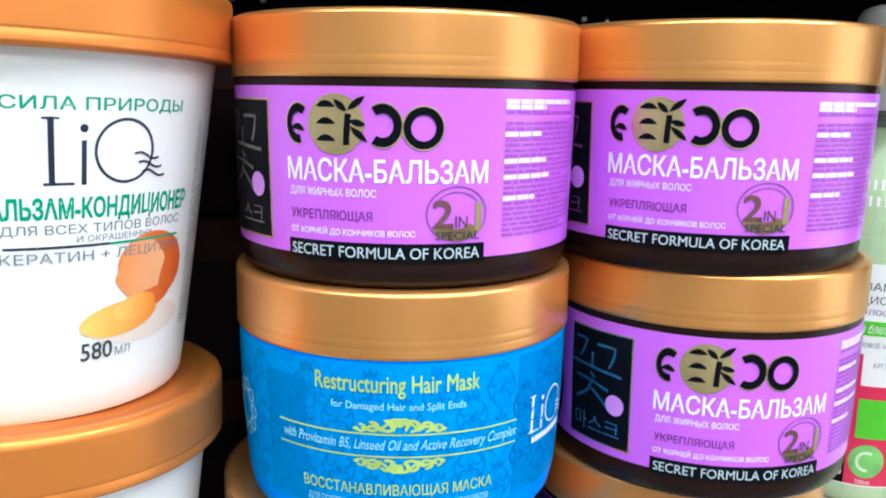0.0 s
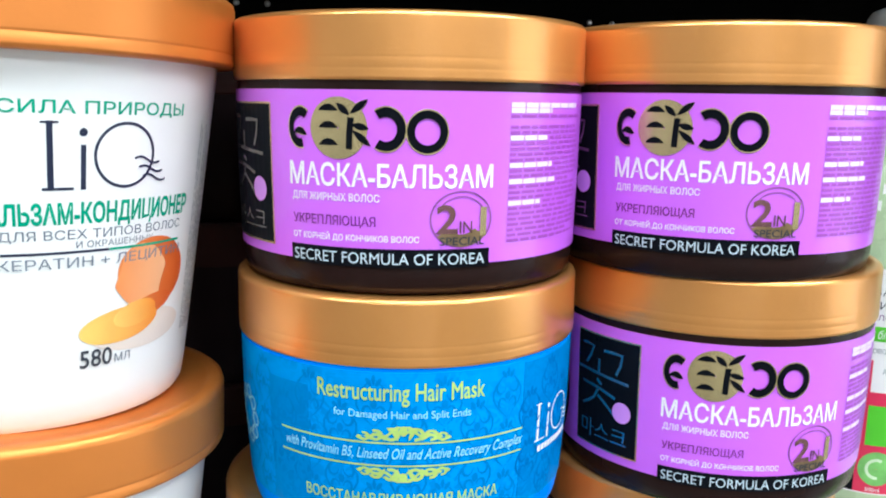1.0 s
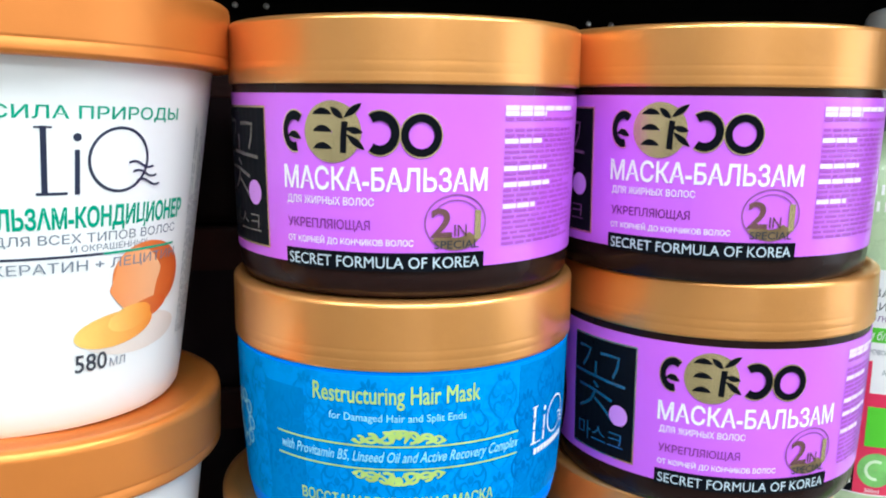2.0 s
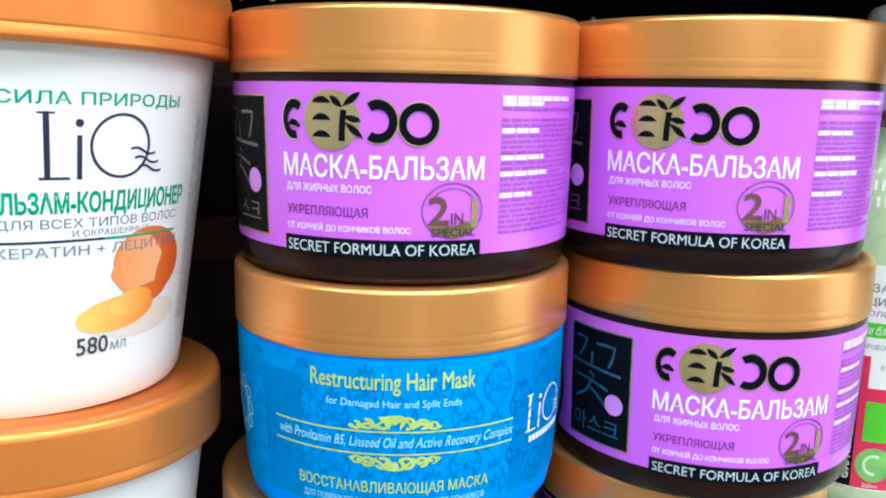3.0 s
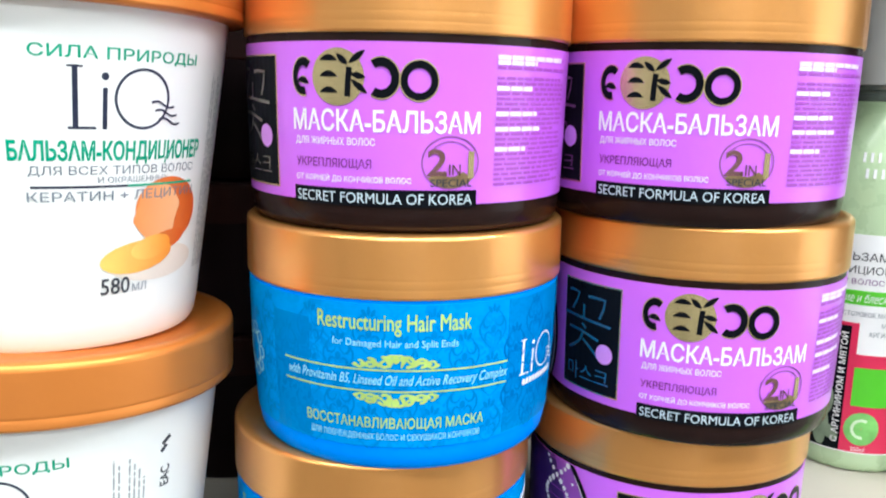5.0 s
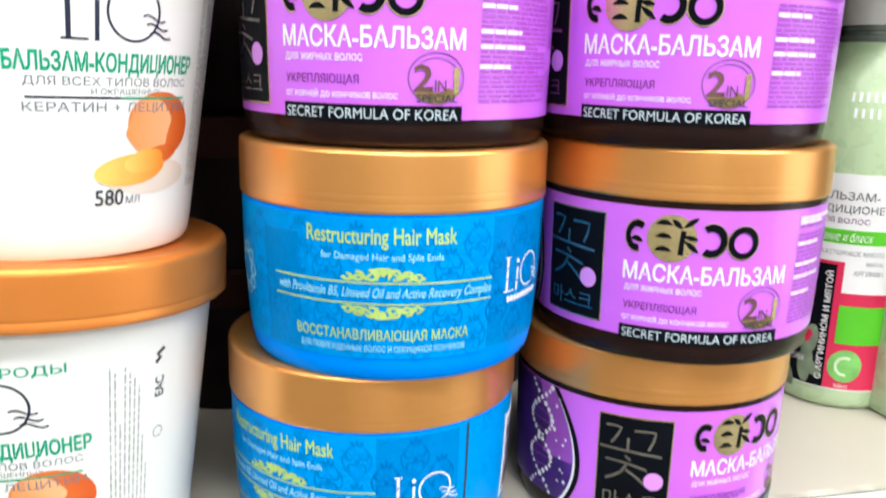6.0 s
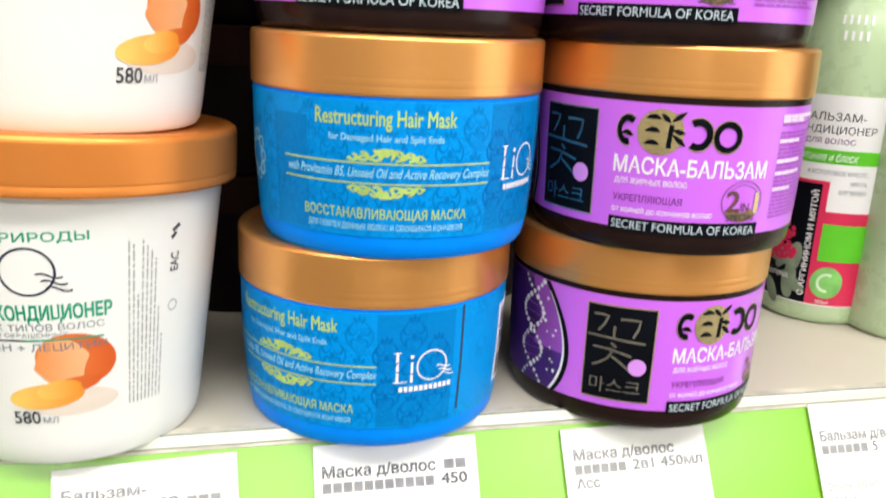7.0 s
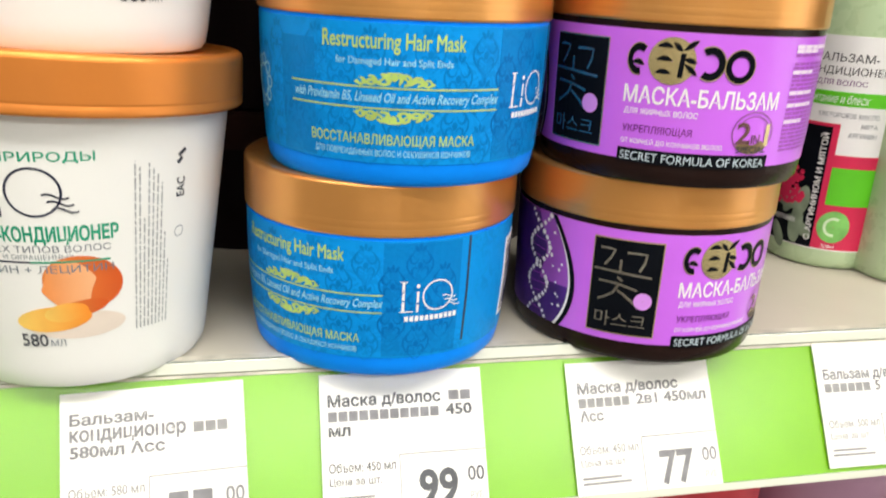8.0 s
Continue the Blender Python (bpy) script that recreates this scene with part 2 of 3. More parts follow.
def disc(face, a, z, ra, rz, off=0.0005, bm=None, inner=0.0, n=40, start=0.0, end=360.0, turn=0.0):
    """A disc, ring or arc; ra and rz in metres."""
    k = face.unit(z)
    ct, st = math.cos(radians(turn)), math.sin(radians(turn))

    def p(f, t):
        x, y = ra * f * math.cos(t), rz * f * math.sin(t)
        return (a + (x * ct - y * st) * k, z + x * st + y * ct)
    ts = [radians(start + (end - start) * i / n) for i in range(n + 1)]
    bm = bm or bmesh.new()
    steps = [inner, 1.0] if inner else [0.02, 0.5, 1.0]
    for f0, f1 in zip(steps, steps[1:]):
        band(face, [p(f0, t) for t in ts], [p(f1, t) for t in ts], off, bm)
    return bm


GLYPHS = {}


def inside(c, co, edges):
    e = np.array(edges)
    p, q = co[e[:, 0]], co[e[:, 1]]
    over = (p[:, 1] > c[1]) != (q[:, 1] > c[1])
    p, q = p[over], q[over]
    return np.count_nonzero(p[:, 0] + (c[1] - p[:, 1]) / (q[:, 1] - p[:, 1]) * (q[:, 0] - p[:, 0]) > c[0]) % 2 == 1


def fatten(co, edges, d):
    """Moves outlines outwards by d, for a bolder face."""
    near = [[] for _ in co]
    for a, b in edges:
        near[a].append(b)
        near[b].append(a)
    out = co.copy()
    for i, ring in enumerate(near):
        if len(ring) == 2:
            u, v = co[i] - co[ring[0]], co[ring[1]] - co[i]
            u, v = u / (np.hypot(*u) + 1e-9), v / (np.hypot(*v) + 1e-9)
            n = np.array((u[1] + v[1], -u[0] - v[0]))
            k = np.hypot(*n)
            if k > 0.2:
                n /= k
                if inside(co[i] + n * 0.002, co, edges):
                    n = -n
                out[i] = co[i] + n * d * min(2 / k, 1.6)
    return out


def glyphs(text, bold=0.0):
    """The built-in font's outlines of a line of text, filled by the even-odd rule and scaled to a unit box."""
    if (text, bold) not in GLYPHS:
        cu = bpy.data.curves.new("line", "FONT")
        cu.body, cu.resolution_u, cu.fill_mode = text, 3, "NONE"
        ob = new("line", cu)
        me = bpy.data.meshes.new_from_object(ob.evaluated_get(bpy.context.evaluated_depsgraph_get()))
        bpy.data.objects.remove(ob)
        co = np.array([v.co[:2] for v in me.vertices])
        edges = [tuple(e.vertices) for e in me.edges]
        if bold:
            co = fatten(co, edges, bold)
        verts, _, tris, *_ = delaunay_2d_cdt([Vector(c) for c in co], edges, [], 0, 1e-5)
        out = np.array([tuple(v) for v in verts])
        faces = [tuple(t) for t in tris if inside(out[list(t)].mean(0), co, edges)]
        lo, hi = co.min(0), co.max(0)
        GLYPHS[(text, bold)] = ((out - lo) / (hi - lo), faces)
    return GLYPHS[(text, bold)]


def words(face, text, a0, a1, z0, z1, off=0.0005, bold=0.0, slant=0.0, upright=False, bm=None):
    """A line of text fitted into the box a0..a1, z0..z1; upright: it reads from the bottom up."""
    co, faces = glyphs(text, bold)
    bm = bm or bmesh.new()
    vs = []
    for u, v in co:
        if upright:
            vs.append(bm.verts.new(face.at(a0 + (a1 - a0) * (1 - v), z0 + (z1 - z0) * u, off)))
        else:
            vs.append(bm.verts.new(face.at(a0 + (a1 - a0) * u + slant * v, z0 + (z1 - z0) * v, off)))
    for f in faces:
        if len(set(f)) == len(f):
            try:
                bm.faces.new([vs[i] for i in f])
            except ValueError:
                pass
    return bm


def thing(name, m, label, category, group=""):
    ob = new(name)
    ob.empty_display_size = 0.02
    ob.matrix_world = m
    return tagged(ob, label, category, group)


# ---- shop shell ----
def setting(name, bm, material):
    return tagged(part(name, bm, material), kind="structure")


setting("floor", box(-4, 4, -4, 1.0, -SHELF_H - 0.1, -SHELF_H), FLOORT)
setting("ceiling", box(-4, 4, -4, 1.0, CEIL, CEIL + 0.1), CEILP)
setting("wall_north", box(-4, 4, 0.72, 0.82, -SHELF_H, CEIL), WALLP)
setting("wall_south", box(-4, 4, -4.1, -4.0, -SHELF_H, CEIL), WALLP)
setting("wall_east", box(4.0, 4.1, -4, 0.72, -SHELF_H, CEIL), WALLP)
setting("wall_west", box(-4.1, -4.0, -4, 0.72, -SHELF_H, CEIL), WALLP)
for lx, ly in LAMPS:
    t = thing("ceiling_lamp", pose(lx, ly, CEIL), "white ceiling luminaire with a lit diffuser", "lamp", "ceiling lamps")
    part("housing", box(-0.65, 0.65, -0.16, 0.16, -0.045, -0.002, 0.004), CEILP, t)
    part("diffuser", box(-0.62, 0.62, -0.135, 0.135, -0.052, -0.046), GLOW, t, "lit white diffuser")

# far side of the aisle, which the shiny lids mirror
t = thing("aisle_divider", pose(0, -1.75, -SHELF_H), "tall shop gondola with pale panels and dark uprights", "shelving")
for i in range(9):
    x = -2.9 + 0.65 * i
    part("upright", box(x - 0.035, x + 0.035, -0.02, 0.02, 0, 1.75, 0.003), BACK, t, "dark metal upright")
    if i < 8:
        part("panel", box(x + 0.036, x + 0.614, -0.018, 0.0, 0.1, 1.70, 0.003), (WALLP, CEILP, SHELF)[i % 3], t)
# Unseen glowing panel added on the right; it brightens the lids' right sides.
t = thing("glow_panel", pose(3.98, -1.6, 0.1), "tall white-framed glowing panel, unseen, added for the lids to mirror", "window")
part("glow_frame", box(-0.03, 0.0, -1.3, -1.22, -1.1, 1.3), CEILP, t)
part("glow_frame", box(-0.03, 0.0, 1.22, 1.3, -1.1, 1.3), CEILP, t)
part("pane", box(-0.012, -0.006, -1.22, 1.22, -1.1, 1.3), PANEGLOW, t, "bright glowing pane of the added panel")

# ---- shelving ----
XL, XR = -0.95, 0.95
SHELF_FRONT, SHELF_BACK = 0.2153, 0.62
SKEW = 1.3           # the shelf runs slightly askew of the row of jars
t = thing("shelf", pose(0, 0.0, 0, 0, 0, SKEW), "cream painted metal shop shelf with a folded front lip", "shelf")
part("board", box(XL, XR, SHELF_FRONT + 0.004, SHELF_BACK - 0.025, -0.003, 0.0, 0.0008), SHELF, t)
part("front_lip", box(XL, XR, SHELF_FRONT, SHELF_FRONT + 0.004, -0.03, 0.0012, 0.0006), WORN, t, "scuffed front lip")
# Unseen board added overhead to keep ceiling light off the row behind.
t = thing("shading_shelf", pose(0, 0, 0.300), "dark unseen shelf added over the stacked jars to shade the back", "shelf")
part("board", box(XL, XR, 0.215, SHELF_BACK, 0, 0.03, 0.002), BACK, t)
t = thing("lower_shelf", pose(0, 0, -0.33), "cream painted metal shelf under the price rail", "shelf")
part("board", box(XL, XR, 0.19, SHELF_BACK, -0.03, 0, 0.002), SHELF, t)
t = thing("back_panel", pose(0, SHELF_BACK, 0), "black perforated back panel of the shelving", "panel")
part("sheet", box(XL, XR, 0.002, 0.02, -SHELF_H, 0.5, 0.001), BACK, t)
for x, z in ((-0.0080, 0.2589), (0.0139, 0.2587), (0.2636, 0.2543), (0.2829, 0.2538)):
    bm = bmesh.new()
    bmesh.ops.create_uvsphere(bm, u_segments=12, v_segments=8, radius=0.0024)
    ob = part("rivet", bm, RIVET, t, "small bright rivet")
    ob.location = (x, 0.0005, z)
for x, nm in ((XL, "side_panel"), (XR, "side_panel")):
    t = thing(nm, pose(x, 0.42, 0), "dark metal end panel of the shelving", "panel")
    part("sheet", box(-0.01, 0.01, -0.2, 0.2, -SHELF_H, 0.5, 0.002), BACK, t)

t = thing("plinth", pose(0, 0, -SHELF_H), "dark metal plinth under the shelving", "plinth")
part("front", box(XL + 0.012, XR - 0.012, 0.23, 0.25, 0, 0.12, 0.002), BACK, t)
part("top", box(XL + 0.012, XR - 0.012, 0.23, SHELF_BACK, 0.12, 0.14, 0.002), SHELF, t)

# ---- price rail, leaning back ----
SLOPE = math.degrees(math.atan2(0.6, 1.0))
RAIL_POSE = pose(0, 0, 0, 0, 0, SKEW) @ pose(0, 0.2133, 0.0005, 90 - SLOPE)      # local x along the shelf, local y up the rail, local z out of it
rail = thing("price_rail", RAIL_POSE, "green price rail with a clear plastic edge along the shelf", "price rail")
part("insert", box(XL, XR, -0.0570, -0.0036, -0.002, 0.0, 0.0003), RAILGREEN, rail, "bright green insert strip")
part("top_edge", box(XL, XR, -0.0034, 0.0008, -0.003, 0.0012, 0.0004), RAIL, rail, "clear plastic edge")
part("groove", box(XL, XR, -0.0048, -0.0037, -0.001, 0.0007, 0.0002), WORN, rail, "scuffed plastic groove")
# Solid dark strip in the seam, coloured as the shadow under the lip.
part("shadow_strip", box(XL, XR, 0.0009, 0.0014, -0.003, 0.0008), CLEARGREY, rail, "dark strip standing for the shadow in the seam under the lip")
part("bottom_edge", box(XL, XR, -0.0600, -0.0570, -0.003, 0.0018, 0.0006), RAIL, rail, "grey plastic edge")
FLAT = Flat()


def price_tag(x, lines, price, label, lean=0.0, volume="Объем: 450 мл", drop=0.0, top=0.0063):
    """lines: for each row a list of (text or None for a bar, from, to); metres from the tag's upper left corner."""
    faint = lean != 0
    w, h = 0.0610, 0.0510
    m = RAIL_POSE @ Matrix.Translation((x, -top, 0.0012)) @ pose(0, 0, 0, 0, 0, lean)
    t = thing("price_tag", m, label, "price tag", "price tags on the rail")
    card = part("card", sheet(FLAT, 0, w, -h, 0, 0.0004, 0.0006, 8, 6), PAPER, t)
    for row, base in zip(lines, (0.0116 + drop, 0.0171 + drop, 0.0224 + drop)):
        for text, a0, a1 in row:
            if text:
                up = 0.0042 if any(c.isupper() or c.isdigit() or c in "дб/" for c in text) else 0.0033
                part("lettering", words(FLAT, text, a0, a1, -base - (0.0012 if "д" in text or "р" in text or "ц" in text else 0), -base + up, 0.0005, 0.032), BARINK if faint else TAGINK, card)
            else:
                n = max(2, round((a1 - a0) / 0.0037))
                for k in range(n):
                    b0 = a0 + (a1 - a0) * k / n
                    part("bar", sheet(FLAT, b0, b0 + (a1 - a0) / n - 0.0005, -base, -base + 0.0036, 0.0005, 0.0001, 2, 1), FAINTINK if faint else BARINK, card)
    part("lettering", words(FLAT, volume, 0.0025, 0.0268, -0.0352, -0.0318, 0.0005, 0.012), FAINTINK if faint else TAGINK, card)
    part("lettering", words(FLAT, "Цена за шт.", 0.0025, 0.0215, -0.0402, -0.0370, 0.0005, 0.012), FAINTINK if faint else TAGINK, card)
    for k, wd in enumerate((0.016, 0.02)):
        part("bar", sheet(FLAT, 0.0025, 0.0025 + wd, -0.0445 - 0.002 * k, -0.0436 - 0.002 * k, 0.0005, 0.0001, 2, 1), FAINTINK, card)
    part("price_line", sheet(FLAT, 0.0285, w, -0.0303, -0.0300, 0.0005, 0.0001, 2, 1), TAGINK, card)
    part("price_line", sheet(FLAT, 0.0282, 0.0285, -h, -0.0300, 0.0005, 0.0001, 2, 1), FAINTINK, card)
    if price:
        part("price", words(FLAT, price, 0.0350, 0.0497, -0.0492, -0.0360, 0.0005, 0.03), BARINK if faint else TAGINK, card)
        part("price", words(FLAT, "00", 0.0535, 0.0598, -0.0414, -0.0361, 0.0005, 0.012), BARINK if faint else TAGINK, card)
        part("lettering", words(FLAT, "РУБ", 0.0540, 0.0590, -0.0478, -0.0453, 0.0005), FAINTINK, card)
    else:
        for a0, a1, z1 in ((0.0345, 0.041, -0.0362), (0.0425, 0.049, -0.0362)):
            part("bar", sheet(FLAT, a0, a1, -0.049, z1, 0.0005, 0.0001, 2, 1), BARINK, card)
        part("price", words(FLAT, "00", 0.0535, 0.0598, -0.0414, -0.0361, 0.0005, 0.012), BARINK if faint else TAGINK, card)
    return t


price_tag(-0.0703, [[("Бальзам-", 0.003, 0.0305)], [("кондиционер", 0.003, 0.041), (None, 0.0435, 0.0555)], [("580мл Асс", 0.003, 0.034)]], "",
          "white paper price tag for the balm-conditioner tubs", 1.8, "Объем: 580 мл", -0.0004, 0.0082)
price_tag(0.0177, [[("Маска д/волос", 0.0028, 0.0451), (None, 0.0481, 0.0570)], [(None, 0.0028, 0.0445), ("450", 0.0466, 0.0568)], [("мл", 0.0028, 0.0108)]], "99",
          "white paper price tag with the price 99 in grey")
price_tag(0.1132, [[("Маска д/волос", 0.004, 0.0470)], [(None, 0.004, 0.0258), ("2в1 450мл", 0.0282, 0.0586)], [("Асс", 0.004, 0.0138)]], "77",
          "white paper price tag with the price 77, slightly askew", 0.7, "Объем: 450 мл", 0.0004, 0.0070)
price_tag(0.2243, [[("Бальзам д/волос", 0.003, 0.0480)], [(None, 0.003, 0.0255), ("5", 0.0275, 0.030)], []], "",
          "white paper price tag for the green balm bottles", -0.4, "Объем: 500 мл", 0.0034, 0.0042)

# ---- jars ----
JAR_H = 0.0704
JAR_BODY = [(0.0452, 0.0), (0.0470, 0.0006), (0.0482, 0.0022), (0.0490, 0.006), (0.0507, 0.030), (0.0512, 0.0530)]
JAR_LID = [(0.0505, 0.0522), (0.0517, 0.0524), (0.05203, 0.0530), (0.05203, 0.0532), (0.05203, 0.0546), (0.05203, 0.0548), (0.05200, 0.0551), (0.05200, 0.0554), (0.05203, 0.0557),
           (0.05203, 0.0574), (0.05200, 0.0577), (0.05200, 0.0580), (0.05202, 0.0583), (0.05202, 0.0585), (0.05195, 0.0688), (0.05195, 0.0690), (0.0517, 0.0697), (0.0511, 0.0702), (0.0500, 0.0704), (0.0475, 0.0704), (0.0470, 0.0699)]
DARK_BODY = [(0.0468, 0.0), (0.0486, 0.0006), (0.0497, 0.0022), (0.0502, 0.006), (0.0508, 0.030), (0.0512, 0.0550)]   # the brown jars stand straighter
DARK_LID = [(r, z + 0.0014 if z < 0.06 else z) for r, z in JAR_LID]       # and their lids are shallower
ROUND, DARK_FACE = Round(JAR_BODY, 0.0015), Round(DARK_BODY, 0.0015)      # the print sits a little high on the jars


def jar_shell(t, profile, lid_profile, body_mat, lid_label):
    body = smooth(part("body", lathe(profile), body_mat, t))
    lid = smooth(part("lid", lathe(lid_profile), COPPER, t, lid_label), 50)
    return body, lid


def purple_jar(m):
    t = thing("hair_mask_jar", m, "dark brown jar with lilac label on two blue jars", "jar", "stacked hair mask jars")
    jar_shell(t, DARK_BODY, DARK_LID, BROWN, "copper-coloured screw lid")
    Z0, Z1 = 0.0070, 0.0499
    label = part("label", sheet(DARK_FACE, -104, 128, Z0, Z1, 0.0003, 0.0003, 84, 6), LILAC, t, "lilac printed label")
    smooth(label)
    F = DARK_FACE

    def ink(name, bm, material, note=""):
        return part(name, bm, material, label, note)
    # helix field with a white curved edge
    zs = [Z0 + (Z1 - Z0) * i / 24 for i in range(25)]

    def edge(z):
        s = (z - Z0) / (Z1 - Z0)
        return -41.8 - 15 * s ** 2.5 - 9 * (1 - s) ** 4
    ink("wave_field", band(F, [(-103.5, z) for z in zs], [(edge(z) - 2.2, z) for z in zs], 0.00042), VIOLET, "violet printed field")
    ink("wave_glow", band(F, [(-60.5 - 2.5 * math.cos((z - 0.051) / 0.03 * 6.283) - 5 * (z - Z0) / (Z1 - Z0), z) for z in zs[9:]], [(edge(z) - 3.0, z) for z in zs[9:]], 0.00047), ORCHID, "orchid field under the helix")
    ink("wave_edge", band(F, [(edge(z) - 2.4, z) for z in zs], [(edge(z), z) for z in zs], 0.0005), BLACK, "black curved edge")
    ink("wave_edge", band(F, [(edge(z) - 3.7 + 1.2 * ((z - Z0) / (Z1 - Z0)), z) for z in zs[:-2]], [(edge(z) - 2.3, z) for z in zs[:-2]], 0.00055), WHITE, "white curved edge")
    rng = random.Random(4)
    bm, rungs = bmesh.new(), bmesh.new()
    for i in range(24):
        z = Z0 + 0.001 + (Z1 - Z0 - 0.002) * i / 23
        c = 6.8 * math.cos((z - 0.051) / 0.03 * 6.283)
        for sign in (1, -1):
            disc(F, -66 + c * sign, z, *(2 * [0.00065 + 0.00050 * rng.random()]), 0.0007, bm, n=10)
        if i % 2 and abs(c) > 1.5:
            stroke(F, [(-66 - c, z), (-66, z + 0.0004), (-66 + c, z + 0.0008)], 0.0003, 0.0006, rungs)
    for i in range(10):
        z = Z0 + 0.006 + 0.030 * rng.random()
        disc(F, edge(z) - 4 - 8 * rng.random(), z, *(2 * [0.0004 + 0.0004 * rng.random()]), 0.0007, bm, n=10)
    tagged(ink("helix", bm, WHITE, "pale dotted double helix"), kind="stuff")
    tagged(ink("helix_rungs", rungs, PLUMSOFT), kind="stuff")
    # black panel
    ink("panel", sheet(F, -37.4, -8.5, 0.0096, 0.0466, 0.0005, 0.0002), FOIL, "thin gold outline")
    ink("panel", sheet(F, -36.9, -9.0, 0.0101, 0.0461, 0.0006, 0.0002), BLACK, "black panel")
    # the large syllable, brushed in tapered strokes: (across, down) in parts of the panel
    for line in (((0.12, 0.11), (0.22, 0.105), (0.33, 0.115), (0.28, 0.20), (0.20, 0.28)), ((0.50, 0.13), (0.64, 0.125), (0.78, 0.13), (0.76, 0.22), (0.70, 0.31)),
                 ((0.43, 0.21), (0.43, 0.27), (0.43, 0.33)), ((0.05, 0.33), (0.30, 0.335), (0.60, 0.35), (0.88, 0.365)), ((0.14, 0.45), (0.40, 0.46), (0.70, 0.51)),
                 ((0.43, 0.47), (0.36, 0.56), (0.26, 0.61), (0.15, 0.65)), ((0.42, 0.53), (0.52, 0.57), (0.62, 0.62), (0.72, 0.68)), ((0.40, 0.39), (0.44, 0.41), (0.48, 0.43))):
        ink("brush_stroke", stroke(F, [(-37.7 + 28.7 * u, 0.0466 - 0.0368 * v) for u, v in line], 0.00095, 0.0008), SILVERFOIL, "silvery brush stroke")
    ink("lettering", words(F, "마스크", -34.0, -12.5, 0.0125, 0.0185, 0.0007), SILVERFOIL)
    ink("dot", disc(F, -14.8, 0.0239, 0.0033, 0.0033, 0.0009), PINKISH)
    # emblem: gold moon and dark brush marks
    ink("emblem", disc(F, 16.0, 0.0406, 0.0077, 0.0076, 0.0005), FOIL, "round gold foil emblem")
    # brush marks: two curls, bamboo bars, leaves, a half moon and a ring, each with a thin gold rim under it
    for mt, o, g in ((FOIL, 0.00055, 0.00035), (BLACK, 0.00064, 0.0)):
        note = "gold rim of a brush mark" if g else "black foil brush mark"
        mark = lambda bm: ink("brush_mark", bm, mt, note)
        mark(disc(F, 3.8, 0.0406, 0.0036 + g, 0.0050 + g, o, None, 0.56, 30, 50, 285))
        mark(stroke(F, [(1.6 + u * 0.55, 0.0392 + 0.0006 * math.sin(u * 0.5)) for u in range(9)], 0.0017 + g, o, None, True))
        for dz in (-0.0042, 0.0, 0.0042):
            mark(stroke(F, [(10.2 + u * 0.72, 0.0407 + dz + 0.0007 * math.sin(u * 0.4)) for u in range(9)], 0.0017 + g, o, None, True))
        mark(stroke(F, [(19.3, 0.0355), (19.5, 0.0395), (19.9, 0.0432)], 0.0016 + g, o))
        for a0, z0, da, dz in ((19.8, 0.0442, 0.62, 0.00042), (20.2, 0.0415, 0.60, -0.00012), (19.4, 0.0438, -0.45, 0.00035), (20.5, 0.0400, 0.62, -0.00045)):
            mark(stroke(F, [(a0 + da * u, z0 + dz * u) for u in range(9)], 0.0017 + g, o, None, True))
        mark(disc(F, 29.8, 0.0405, 0.0048 + g, 0.0053 + g, o, None, 0.56, 30, -125, 125))
        mark(disc(F, 41.2, 0.0400, 0.0050 + g, 0.0052 + g, o, None, 0.62, 40))
    ink("lettering", words(F, "МАСКА-БАЛЬЗАМ", -0.5, 60.7, 0.0262, 0.0322, 0.0005, 0.017), WHITE)
    ink("lettering", words(F, "ДЛЯ ЖИРНЫХ ВОЛОС", 0.3, 28, 0.0222, 0.0246, 0.0005, 0.012), WHITE)
    ink("lettering", words(F, "УКРЕПЛЯЮЩАЯ", 0.3, 26.8, 0.0160, 0.0190, 0.0005, 0.01), PLUM)
    ink("lettering", words(F, "ОТ КОРНЕЙ ДО КОНЧИКОВ ВОЛОС", 0.2, 39.2, 0.0123, 0.0147, 0.0005, 0.014), WHITE)
    ink("strip", sheet(F, -0.6, 60.2, 0.0062, 0.0109, 0.0006, 0.0003), BLACK, "black strip")
    ink("lettering", words(F, "SECRET FORMULA OF KOREA", 0.7, 58.6, 0.0070, 0.0099, 0.0008), PALEINK)
    ink("seal", disc(F, 51.4, 0.0185, 0.0082, 0.0072, 0.0005, None, 0.95), SEALFOIL, "round dark foil seal")
    ink("seal", disc(F, 51.4, 0.0185, 0.0066, 0.0058, 0.0005, None, 0.95, 24, 30, 140), SEALFOIL)
    ink("seal", disc(F, 51.4, 0.0185, 0.0080, 0.0070, 0.00052, None, 0.55, 20, 218, 322), SEALGOLD, "gold foot of the seal")
    ink("lettering", words(F, "2", 44.0, 50.2, 0.0148, 0.0222, 0.00062, 0.02), DARKFOIL)
    ink("lettering", words(F, "IN", 50.8, 54.6, 0.0150, 0.0180, 0.00062, 0.01), DARKFOIL)
    ink("lettering", words(F, "1", 57.0, 59.0, 0.0142, 0.0215, 0.00062, 0.01), FOIL)
    ink("lettering", words(F, "SPECIAL", 45.0, 58.5, 0.0119, 0.0140, 0.00066, 0.01), DARKINK)
    # small print block
    white = {0: 34, 1: 17, 6: 15, 11: 18, 14: 20, 18: 13}
    pale, dark = bmesh.new(), bmesh.new()
